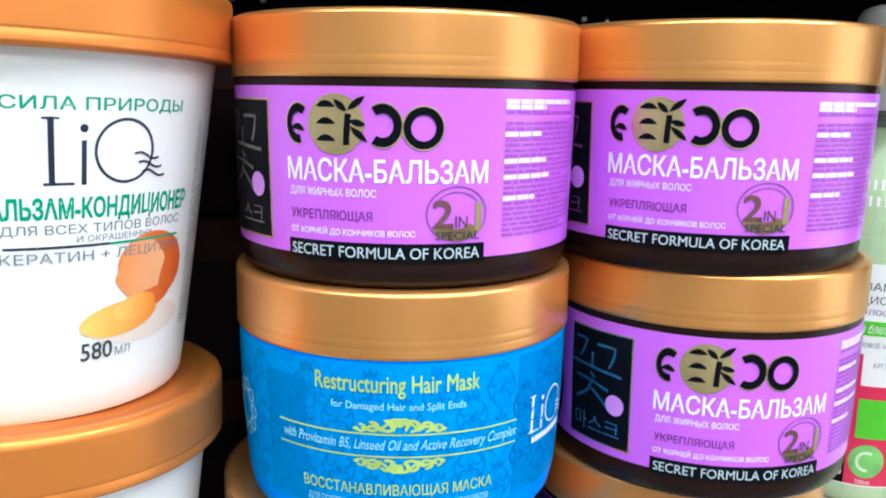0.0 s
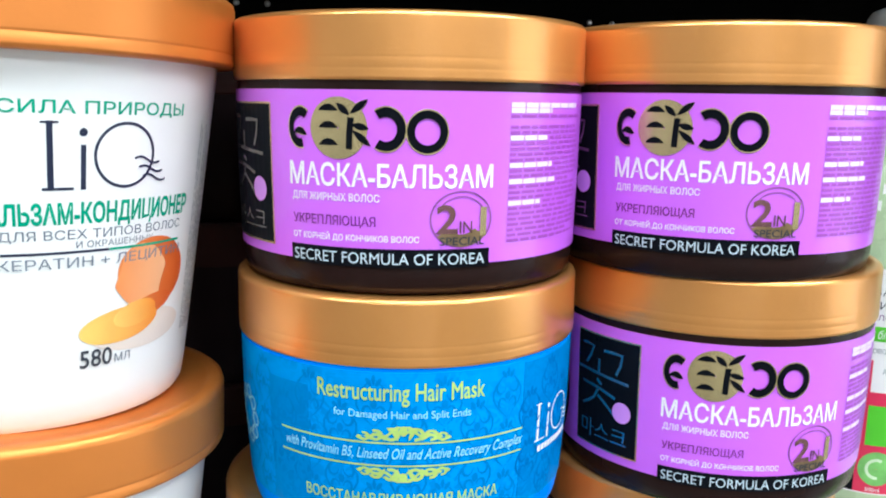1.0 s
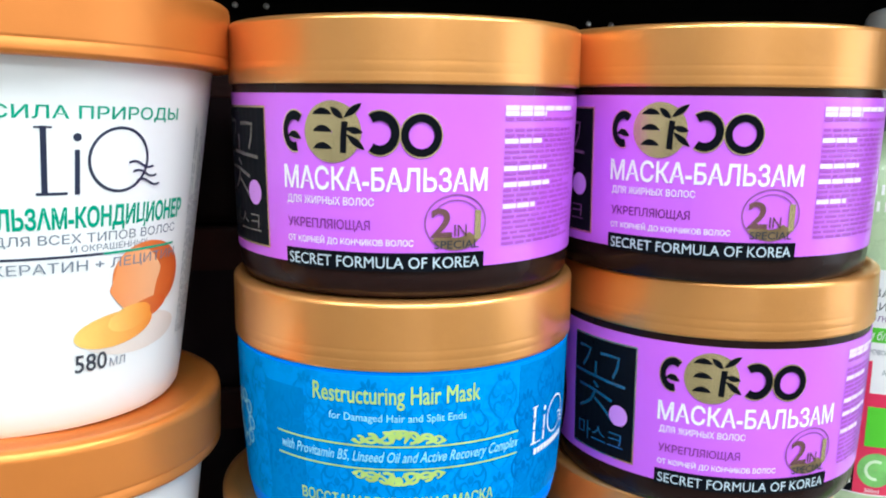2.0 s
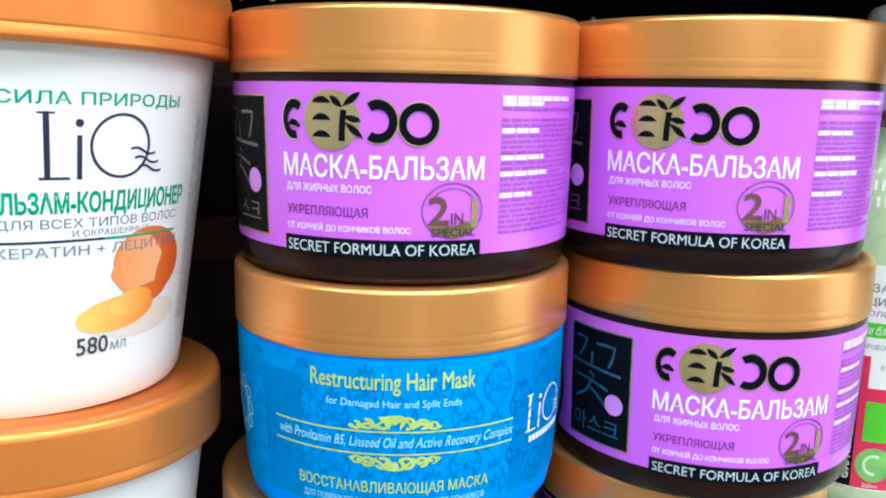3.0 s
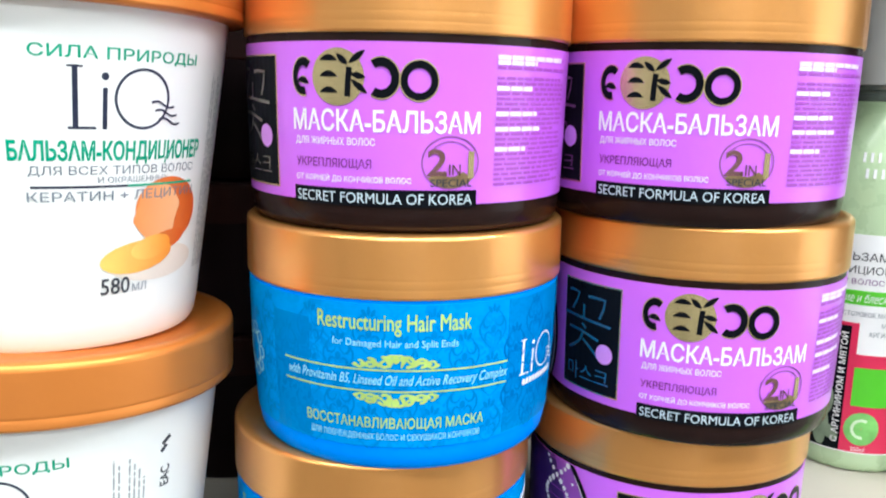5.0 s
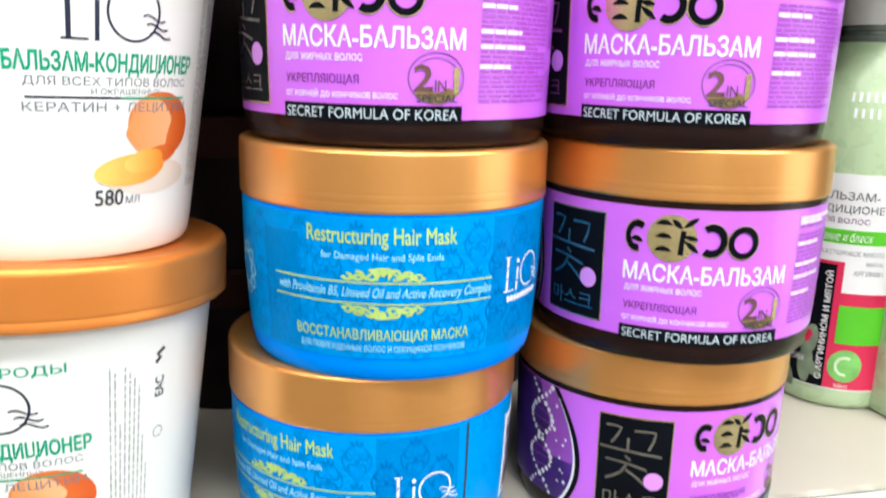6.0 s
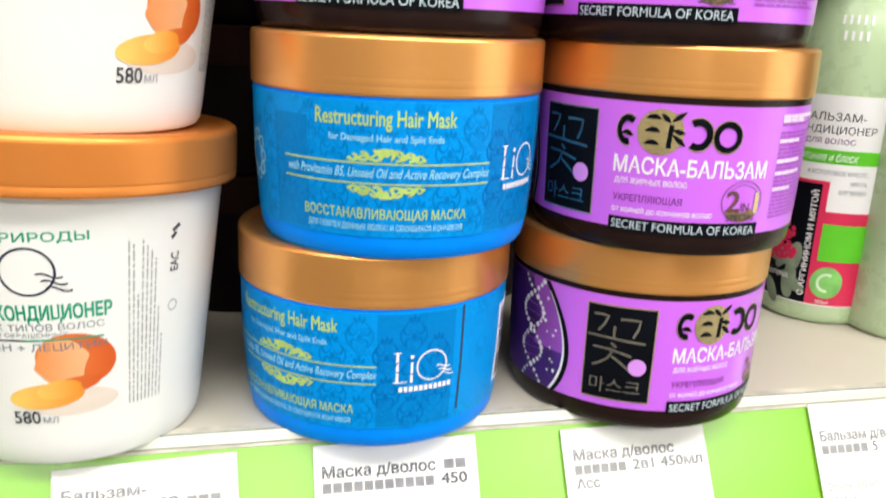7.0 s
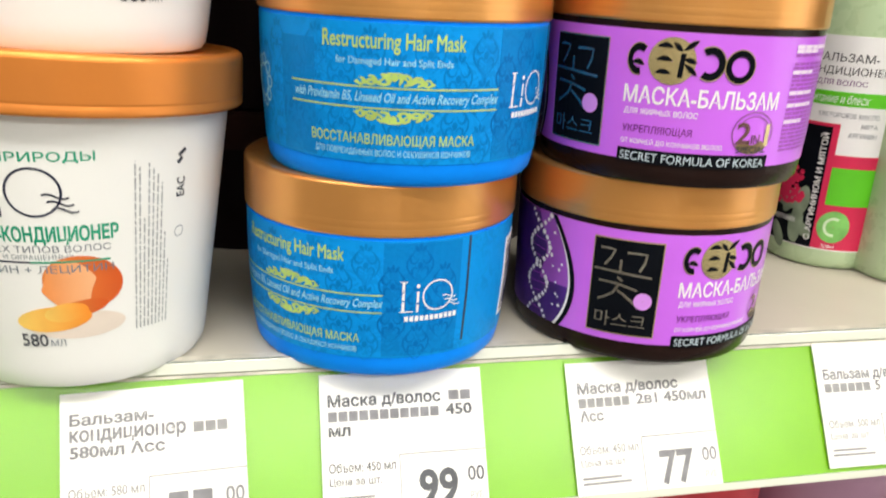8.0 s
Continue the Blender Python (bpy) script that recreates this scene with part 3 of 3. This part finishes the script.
    for i in range(26):
        z = 0.0468 - i * 0.00138
        wd = white.get(i, 0)
        for a in np.arange(66.2, 66.2 + wd, 5.4):
            b = min(a + 5.0, 66.2 + wd)
            stroke(F, [(a, z), ((a + b) / 2, z), (b, z)], 0.00125, 0.0005, pale)
        a = 66.2 + (wd + 1.2 if wd else 0)
        if i not in (1, 3):
            stop = 66.2 + 38 - rng.random() * (14 if i % 5 == 4 else 2)
            while a < stop - 1:
                b = min(stop, a + 2 + 4 * rng.random())
                stroke(F, [(a, z), ((a + b) / 2, z), (b, z)], 0.00075, 0.0005, dark)
                a = b + 0.7
    tagged(ink("small_print", pale, PALEPINK, "white small print"), kind="stuff")
    tagged(ink("small_print", dark, PLUMSOFT, "plum small print"), kind="stuff")
    return t


def damask_figure(F, a, z, off):
    """Mirrored pairs of scrolls round a small bud, as in a woven damask."""
    bm, k = bmesh.new(), F.unit(z)
    for side in (1, -1):
        for up, size in ((1, 1.0), (-1, 0.8)):
            curl = [(0.0034 - 0.00036 * i, 0.62 * i) for i in range(9)]
            stroke(F, [(a + k * side * size * (0.0026 - 0.62 * r * math.cos(q)), z + up * size * (0.0030 - r * math.sin(q) * 0.9)) for r, q in curl], 0.00075, off, bm, True)
        stroke(F, [(a + k * side * 0.0047 * math.sin(0.45 * i), z - 0.0062 + 0.0019 * i) for i in range(8)], 0.0006, off, bm, True)
        disc(F, a + k * side * 0.0013, z + 0.0060, 0.0006, 0.0013, off, bm, n=8, turn=-32 * side)
    disc(F, a, z + 0.0066, 0.0005, 0.0014, off, bm, n=8)
    disc(F, a, z, 0.0009, 0.0013, off, bm, n=10)
    return bm


def blue_jar(m):
    t = thing("hair_mask_jar", m, "bright blue jar with copper lid and gold front print", "jar", "stacked hair mask jars")
    jar_shell(t, JAR_BODY, JAR_LID, BLUE, "copper-coloured screw lid")
    F = ROUND
    label = smooth(part("label", sheet(F, -98, 150, 0.0068, 0.0496, 0.0003, 0.0003, 90, 6), BLUELABEL, t, "blue label with a tone-on-tone ornament"))

    def ink(name, bm, material, note=""):
        return part(name, bm, material, label, note)
    for a0, a1, z1 in ((-47, -30, 0.0440), (39.5, 71.5, 0.0490)):
        ink("side_panel", sheet(F, a0, a1, 0.0075, z1, 0.0004, 0.0001), BLUEPANEL, "darker ornament panel")
    ink("side_rule", sheet(F, 75.0, 76.1, 0.0100, 0.0495, 0.0004, 0.0001), NAVY, "thin dark rule")
    # damask figures in staggered columns, deeper on the side panel
    for c in range(17):
        for r in range(4):
            a, z = -92 + 10.4 * c, 0.0120 + 0.0145 * r - (0.0072 if c % 2 else 0)
            if 0.0105 < z < 0.0455 and a < 70:
                ink("damask_figure", damask_figure(F, a, z, 0.00044), DAMASKDEEP if a > 38 else DAMASKINK)
    ink("lettering", words(F, "Restructuring Hair Mask", -26.4, 24.6, 0.0405, 0.0469, 0.0005, 0.014), GOLDINK)
    ink("lettering", words(F, "for Damaged Hair and Split Ends", -21.2, 20.2, 0.0366, 0.0394, 0.0005, 0.01), SKYINK)
    for z in (0.0305, 0.0241):
        ink("rule", stroke(F, [(-41.2 + 80.6 * i / 40, z) for i in range(41)], 0.0005, 0.0005), GOLDINK, "thin gold rule")
    ink("lettering", words(F, "with Provitamin B5, Linseed Oil and Active Recovery Complex", -40, 39, 0.0251, 0.0291, 0.0005, 0.012, 1.0), SKYINK)
    for base, up in ((0.0309, 1), (0.0237, -1)):
        bm = bmesh.new()
        for s in (1, -1):
            for a, r, w in ((3.6, 0.0019, 0.45), (8.2, 0.0016, 0.5), (11.6, 0.0012, 0.5)):
                disc(F, s * a, base + up * (r + 0.0002), r * 1.25, r, 0.0005, bm, 1 - w, 20, 200 if s < 0 else -100, 480 if s < 0 else 170)
            stroke(F, [(s * (1 + 13.4 * i / 10), base + up * (0.0034 - 0.0030 * (i / 10) ** 0.7 + 0.0006 * math.sin(i * 1.4))) for i in range(11)], 0.0009, 0.0005, bm, True)
            stroke(F, [(s * (0.2 + 5 * i / 8), base + up * (0.0005 + 0.0036 * math.sin(math.pi * (0.45 + 0.5 * i / 8)))) for i in range(9)], 0.0010, 0.0005, bm, True)
            for a, lean, ln in ((1.6, 0.5, 0.0034), (5.4, 0.9, 0.0030), (9.0, 1.2, 0.0026), (12.2, 1.3, 0.0018)):
                k = F.unit(base)
                stroke(F, [(s * (a + k * ln * math.sin(lean) * i / 6), base + up * (0.0004 + ln * math.cos(lean) * i / 6 + 0.0004 * math.sin(i * 0.5))) for i in range(7)], 0.0012, 0.00052, bm, True)
        disc(F, 0, base + up * 0.0030, 0.0011, 0.0014, 0.0005, bm)
        ink("ornament", bm, GOLDINK, "gold scroll ornament")
    ink("lettering", words(F, "ВОССТАНАВЛИВАЮЩАЯ МАСКА", -32.0, 30.7, 0.0121, 0.0161, 0.0005, 0.012), GOLDINK)
    ink("lettering", words(F, "ДЛЯ ПОВРЕЖДЕННЫХ ВОЛОС И СЕКУЩИХСЯ КОНЧИКОВ", -30.6, 29.6, 0.0087, 0.0111, 0.0005, 0.012), SKYINK)
    bm = bmesh.new()
    for i in range(9):
        q = radians(40 * i)
        disc(F, -65 + F.unit(0.03) * 0.0062 * math.cos(q), 0.0275 + 0.0068 * math.sin(q), 0.0022, 0.0022, 0.0005, bm, 0.72, 16)
    disc(F, -65, 0.0275, 0.0052, 0.0058, 0.0005, bm, 0.93)
    ink("rosette", bm, SKYINK, "pale blue rosette")
    # emblem of a tall bar, a short bar with a dot and a ring
    emblem(F, ink, 46.0, 71.2, 0.0242, 0.0355, WHITE, 0.0005)
    for k in range(11):
        ink("bar", sheet(F, 48.3 + 2.1 * k, 49.8 + 2.1 * k, 0.0208, 0.0226, 0.0005, 0.0001, 2, 1), WHITE)
    # small print and barcode round the back
    ink("barcode", sheet(F, 104, 124, 0.012, 0.043, 0.0005, 0.0002), WHITE, "white barcode patch")
    rng = random.Random(9)
    a = 0.014
    while a < 0.041:
        w = rng.choice((0.0004, 0.0007, 0.0011))
        ink("bar", sheet(F, 106, 122, a, a + w, 0.0006, 0.0001, 5, 1), NAVY)
        a += w + rng.choice((0.0005, 0.0008))
    return t


def emblem(F, ink, a0, a1, z0, z1, material, off):
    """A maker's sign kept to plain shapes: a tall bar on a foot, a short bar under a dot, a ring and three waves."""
    h, w = z1 - z0, a1 - a0
    bm = bmesh.new()
    stroke(F, [(a0 + 0.06 * w, z0), (a0 + 0.06 * w, z1)], h * 0.085, off, bm)
    stroke(F, [(a0, z0 + 0.02 * h), (a0 + 0.11 * w, z0 + 0.02 * h), (a0 + 0.22 * w, z0 + 0.02 * h)], h * 0.04, off, bm)
    stroke(F, [(a0, z0 + 0.98 * h), (a0 + 0.12 * w, z0 + 0.98 * h)], h * 0.03, off, bm)
    stroke(F, [(a0 + 0.29 * w, z0), (a0 + 0.29 * w, z0 + 0.66 * h)], h * 0.075, off, bm)
    disc(F, a0 + 0.29 * w, z0 + 0.84 * h, 0.06 * h, 0.06 * h, off, bm)
    ra = 0.265 * w / F.unit(z0)
    disc(F, a0 + 0.625 * w, z0 + 0.5 * h, ra, 0.5 * h, off, bm, 0.91, 48)
    for i in range(3):
        zz = z0 + h * (0.45 - 0.14 * i)
        stroke(F, [(a0 + w * (0.70 + 0.04 * i + 0.24 * u / 12), zz + 0.035 * h * math.sin(u / 12 * 2 * math.pi) - 0.06 * h * u / 12) for u in range(13)], h * 0.035, off + 0.0001, bm)
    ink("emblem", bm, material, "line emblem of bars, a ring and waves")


B1, B2 = (0.0390, 0.2449), (0.0448, 0.2377)
C1, C2, C3 = (0.1498, 0.2465), (0.1517, 0.2380), (0.1466, 0.2360)
TALL = Matrix.Diagonal((1, 1, 1.012, 1))
STEP = JAR_H * 1.012
purple = purple_jar(pose(0.0451, 0.2382, 2 * STEP, 0, 0, -47.4) @ TALL)
for (x, y), k, turn, note in ((C3, 2, -61.5, "dark brown jar with lilac label on top of two others"), (C2, 1, -44.4, "dark brown jar with lilac label between two others"),
                              (C1, 0, -6.1, "dark brown jar on the shelf, turned to its black panel")):
    tagged(copy_thing(purple, pose(x, y, k * STEP, 0, 0, turn) @ TALL), note)
blue = blue_jar(pose(*B2, STEP, 0, 0, -12.0) @ TALL)
tagged(copy_thing(blue, pose(*B1, 0, 0, 0, -45.7) @ TALL), "bright blue jar on the shelf, turned to its line emblem")


# Back-row jar; the shade it stands in is put into both its colours.
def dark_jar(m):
    t = thing("dark_jar", m, "brown jar with a maroon-brown lid, both darkened as if shaded", "jar", "dark jars in the row behind")
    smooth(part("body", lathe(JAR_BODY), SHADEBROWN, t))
    smooth(part("lid", lathe(JAR_LID), SHADELID, t, "maroon-brown lid, its shade put into the colour"), 50)
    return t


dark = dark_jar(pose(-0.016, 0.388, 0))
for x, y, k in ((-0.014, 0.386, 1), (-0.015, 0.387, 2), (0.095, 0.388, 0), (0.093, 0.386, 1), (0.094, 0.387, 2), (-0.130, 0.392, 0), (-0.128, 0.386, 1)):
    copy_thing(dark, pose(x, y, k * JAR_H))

# ---- white tubs ----
TUB_H = 0.1094
TUB_BODY = [(0.0382, 0.0), (0.0402, 0.0007), (0.0414, 0.0025), (0.0424, 0.008), (0.0427, 0.0105), (0.0532, 0.090), (0.0534, 0.0945)]
TUB_LID = [(0.0535, 0.0905), (0.0576, 0.0907), (0.0583, 0.0914), (0.0583, 0.0917), (0.0583, 0.0936), (0.05815, 0.0939), (0.05815, 0.0942), (0.0583, 0.0945), (0.0583, 0.0948), (0.0582, 0.1061), (0.0582, 0.1064), (0.0578, 0.1078), (0.0568, 0.1085), (0.0545, 0.1086), (0.0535, 0.1083), (0.0528, 0.1077), (0.046, 0.1077)]


def tub(m, lift, turn, skew):
    """skew: how far the snap lid sits out of level."""
    t = thing("conditioner_tub", m, "tapered white plastic tub with an orange snap lid", "tub", "stacked conditioner tubs")
    body = smooth(part("body", lathe(TUB_BODY), TUB, t))
    lid = smooth(part("lid", lathe(TUB_LID), ORANGE_LID, t, "orange-copper snap lid"), 50)
    lid.matrix_local = Matrix.Translation((0, 0, 0.0995)) @ pose(0, 0, 0, 0, 0, -turn) @ pose(0, 0, 0, *skew) @ pose(0, 0, 0, 0, 0, turn) @ Matrix.Translation((0, 0, -0.0995))
    F = Round(TUB_BODY, lift)

    def ink(name, bm, material, note=""):
        return part(name, bm, material, body, note)
    o = 0.00012
    ink("lettering", words(F, "СИЛА ПРИРОДЫ", -27.0, 25.2, 0.0757, 0.0793, o, 0.01), GREENINK)
    emblem(F, ink, -17.5, 18.3, 0.0590, 0.0747, NAVY, o)
    ink("lettering", words(F, "БАЛЬЗАМ-КОНДИЦИОНЕР", -34, 31.8, 0.0500, 0.0562, o, 0.034), GREENINK)
    ink("lettering", words(F, "ДЛЯ ВСЕХ ТИПОВ ВОЛОС", -28.8, 28.8, 0.0470, 0.0497, o), GREYINK)
    ink("lettering", words(F, "И ОКРАШЕННЫХ", -9, 16, 0.0452, 0.0468, o), GREYINK)
    ink("rule", stroke(F, [(-28.4 + 29 * i / 20, 0.0443) for i in range(21)], 0.0006, o), NAVY)
    ink("rule", stroke(F, [(0.6 + 27.8 * i / 20, 0.0443) for i in range(21)], 0.0006, o + 0.00016), GREENINK)
    ink("lettering", words(F, "КЕРАТИН + ЛЕЦИТИН", -29.4, 29.5, 0.0401, 0.0431, o + 0.00016), GREYINK)
    # printed egg: shell, its inside, yolk and a soft shade
    ink("egg_shade", disc(F, 14, 0.0222, 0.0150, 0.0050, o), EGGSHADE, "printed pale shade")
    ink("egg_shell", disc(F, 18.2, 0.0368, 0.0118, 0.0092, o + 0.00004, turn=-10), EGGSHELL, "printed broken egg shell")
    bm = bmesh.new()
    rim = [(12.9 + 9.4 * math.cos(q) + 0.9 * math.sin(5 * q), 0.0364 + 0.0082 * math.sin(q) + 0.0004 * math.cos(7 * q)) for q in np.linspace(0, 2 * math.pi, 49)]
    band(F, [(12.9, 0.0364)] * 49, rim, o + 0.00008, bm)
    ink("egg_inside", bm, EGGIN, "printed shell inside with a jagged rim")
    ink("egg_shell", disc(F, 17.0, 0.0281, 0.0078, 0.0027, o + 0.00010, turn=10), EGGSHELL)
    ink("yolk", disc(F, 6.0, 0.0245, 0.0112, 0.0044, o + 0.00012, turn=6), YOLK, "printed yolk")
    ink("yolk", disc(F, 11.0, 0.0268, 0.0066, 0.0032, o + 0.00014, turn=10), YOLK)
    ink("lettering", words(F, "580", -8.0, 2.6, 0.0147, 0.0193, o + 0.00016, 0.012), DARKINK)
    ink("lettering", words(F, "МЛ", 3.6, 9.4, 0.0149, 0.0171, o + 0.00016), GREYINK)
    # small upright print
    rng = random.Random(2)
    bm = bmesh.new()
    for i in range(9):
        a = 38.0 + i * 1.75
        z, top = 0.0175, (0.075, 0.073, 0.056, 0.074, 0.072, 0.070, 0.067, 0.050, 0.040)[i]
        while z < top:
            e = min(top, z + 0.0010 + 0.003 * rng.random())
            stroke(F, [(a, z), (a, e)], 0.0005, o, bm)
            z = e + 0.0006
    tagged(ink("small_print", bm, SOFTINK, "grey upright small print"), kind="stuff")
    ink("lettering", words(F, "EAC", 55.0, 59.0, 0.0610, 0.0675, o, 0.02, upright=True), DARKINK)
    ink("mark", disc(F, 57.1, 0.0490, 0.0019, 0.0019, o, None, 0.85), GREYINK)
    ink("mark", stroke(F, [(55.0, 0.0725), (57.0, 0.0740), (55.6, 0.0750), (58.6, 0.0767)], 0.0014, o), DARKINK)
    return t


TUB_TALL = Matrix.Diagonal((1, 1, 1.016, 1))
tub(pose(-0.0708, 0.2398, 0, 0, 0, -6.6) @ TUB_TALL, 0.0022, -6.6, (-1.9, 2.3))
tub(pose(-0.0661, 0.2365, TUB_H, -0.8, 1.0) @ pose(0, 0, 0, 0, 0, 36.0) @ TUB_TALL, 0.0008, 36.0, (0, 0.6))

# ---- pale green bottles ----
BOTTLE = [(0.0255, 0.0), (0.0278, 0.0008), (0.0290, 0.003), (0.0296, 0.008), (0.0296, 0.142), (0.0290, 0.150), (0.0272, 0.159), (0.0240, 0.168), (0.0200, 0.176), (0.0176, 0.1805), (0.0166, 0.1815)]
BOTTLEFACE = Round(BOTTLE)


def bottle(m):
    t = thing("balm_bottle", m, "pale green plastic bottle with a printed label and a grey-white cap", "bottle", "pale green balm bottles")
    smooth(part("body", lathe(BOTTLE, 72), MINT, t), 60)
    smooth(part("neck", lathe([(0.0160, 0.1812), (0.0168, 0.182), (0.0168, 0.1845), (0.0158, 0.185), (0.0158, 0.1865), (0.0168, 0.187), (0.0166, 0.1892)], 60), CLEARGREY, t, "clear grey plastic neck"))
    smooth(part("cap", lathe([(0.0165, 0.1890), (0.0178, 0.1893), (0.0179, 0.190), (0.0176, 0.228), (0.0170, 0.2325), (0.0150, 0.2355), (0.0110, 0.2372), (0.0050, 0.2380), (0.0008, 0.2381)], 60), CAPGREY, t, "grey-white domed cap"))
    F = BOTTLEFACE
    label = smooth(part("label", sheet(F, -75, 75, 0.0105, 0.1195, 0.0003, 0.0003, 40, 8), WHITE, t, "white, red and green printed label"))

    def ink(name, bm, material, note=""):
        return part(name, bm, material, label, note)
    ink("lettering", words(F, "БАЛЬЗАМ-", -43, 14, 0.1070, 0.1110, 0.0005), DARKINK)
    ink("lettering", words(F, "КОНДИЦИОНЕР", -52, 26, 0.1000, 0.1045, 0.0005), DARKINK)
    ink("lettering", words(F, "ДЛЯ ВОЛОС", -38, 8, 0.0950, 0.0982, 0.0005), PLUM)
    ink("band", sheet(F, -75, 75, 0.0855, 0.0925, 0.0004, 0.0002), LIME, "bright green band")
    ink("lettering", words(F, "питание и блеск", -42, 12, 0.0868, 0.0912, 0.0006, 0, 1.5), WHITE)
    ink("lettering", words(F, "КАСТОРОВОЕ МАСЛО,", -30, 26, 0.0795, 0.0822, 0.0005), GREYINK)
    ink("lettering", words(F, "МЯТА,", 10, 26, 0.0748, 0.0772, 0.0005), GREYINK)
    ink("lettering", words(F, "АРГИНИН", 0, 26, 0.0702, 0.0727, 0.0005), GREYINK)
    ink("field", sheet(F, -75, -8, 0.0112, 0.0765, 0.0004, 0.0002), RED, "raspberry field")
    ink("field", sheet(F, -8.3, 45, 0.0112, 0.0610, 0.0004, 0.0002), RED, "raspberry field")
    ink("panel", sheet(F, -75, -14, 0.0112, 0.0748, 0.0005, 0.0002), BLACK, "dark picture panel")
    bm = bmesh.new()
    rng = random.Random(6)
    for i in range(9):
        disc(F, -62 + 42 * rng.random(), 0.014 + 0.026 * rng.random(), 0.0075, 0.0032, 0.00056, bm, turn=rng.random() * 180)
    ink("leaves", bm, LEAF, "printed grey-green leaves")
    for a, z in ((-44, 0.043), (-36, 0.037), (-46, 0.034), (-52, 0.040), (-40, 0.048), (-58, 0.035)):
        bm = bmesh.new()
        for i in range(16):
            q, r = rng.random() * 6.28, 0.0034 * math.sqrt(rng.random())
            disc(F, a + F.unit(z) * r * math.cos(q), z + r * math.sin(q), 0.0013, 0.0013, 0.00062 + 0.00001 * i, bm, n=10)
        ink("berry", bm, RED, "printed raspberry")
    ink("lettering", words(F, "CONDITIONER", -66, -33, 0.0225, 0.0252, 0.0008), WHITE)
    ink("lettering", words(F, "С АРГИНИНОМ И МЯТОЙ", -23.5, -16.0, 0.0150, 0.0715, 0.0008, 0.016, upright=True), WHITE)
    ink("patch", sheet(F, -8, 45, 0.0350, 0.0545, 0.0006, 0.0002), LIME, "bright green patch")
    ink("seal", disc(F, 3.5, 0.0235, 0.0078, 0.0085, 0.0006), SEALGREEN, "round green seal")
    ink("seal", disc(F, 3.5, 0.0235, 0.0048, 0.0052, 0.0007, None, 0.72, 30, 60, 280), PALEGREEN)
    for k in range(9):
        a = -22 + 6.5 * (k % 5) + 4 * (k // 5)
        part("shoulder_mark", sheet(F, a, a + 2.6, 0.1535 - 0.0075 * (k // 5), 0.1580 - 0.0075 * (k // 5), 0.0004, 0.0003, 2, 3), WHITE, t, "pale printed mark")
    ink("lettering", words(F, "500ml", -4, 8, 0.0120, 0.0140, 0.0006), WHITE)
    return t


green = bottle(pose(0.2960, 0.3232, 0, 0, 0, -31))
copy_thing(green, pose(0.3268, 0.2912, 0, 0, 0, 95))
copy_thing(green, pose(0.352, 0.366, 0, 0, 0, 10))


# ---- lower shelf ----
def lower_bottle(x, y, r, h, body, cap, label):
    t = thing("shampoo_bottle", pose(x, y, -0.33), label, "bottle", "bottles on the lower shelf")
    smooth(part("body", lathe([(r * 0.9, 0), (r, 0.004), (r, h * 0.74), (r * 0.92, h * 0.79), (r * 0.55, h * 0.83), (r * 0.5, h * 0.835)], 48), body, t), 60)
    smooth(part("cap", lathe([(r * 0.94, h * 0.835), (r * 0.98, h * 0.84), (r * 0.97, h * 0.985), (r * 0.88, h), (r * 0.2, h)], 48), cap, t))


for i in range(5):
    lower_bottle(0.0505 + 0.075 * i, 0.262, 0.036, 0.262, (PINKRED, MAUVE)[i % 2], (PINKRED, MAUVE)[i % 2], ("red plastic bottle on the lower shelf", "mauve plastic bottle on the lower shelf")[i % 2])
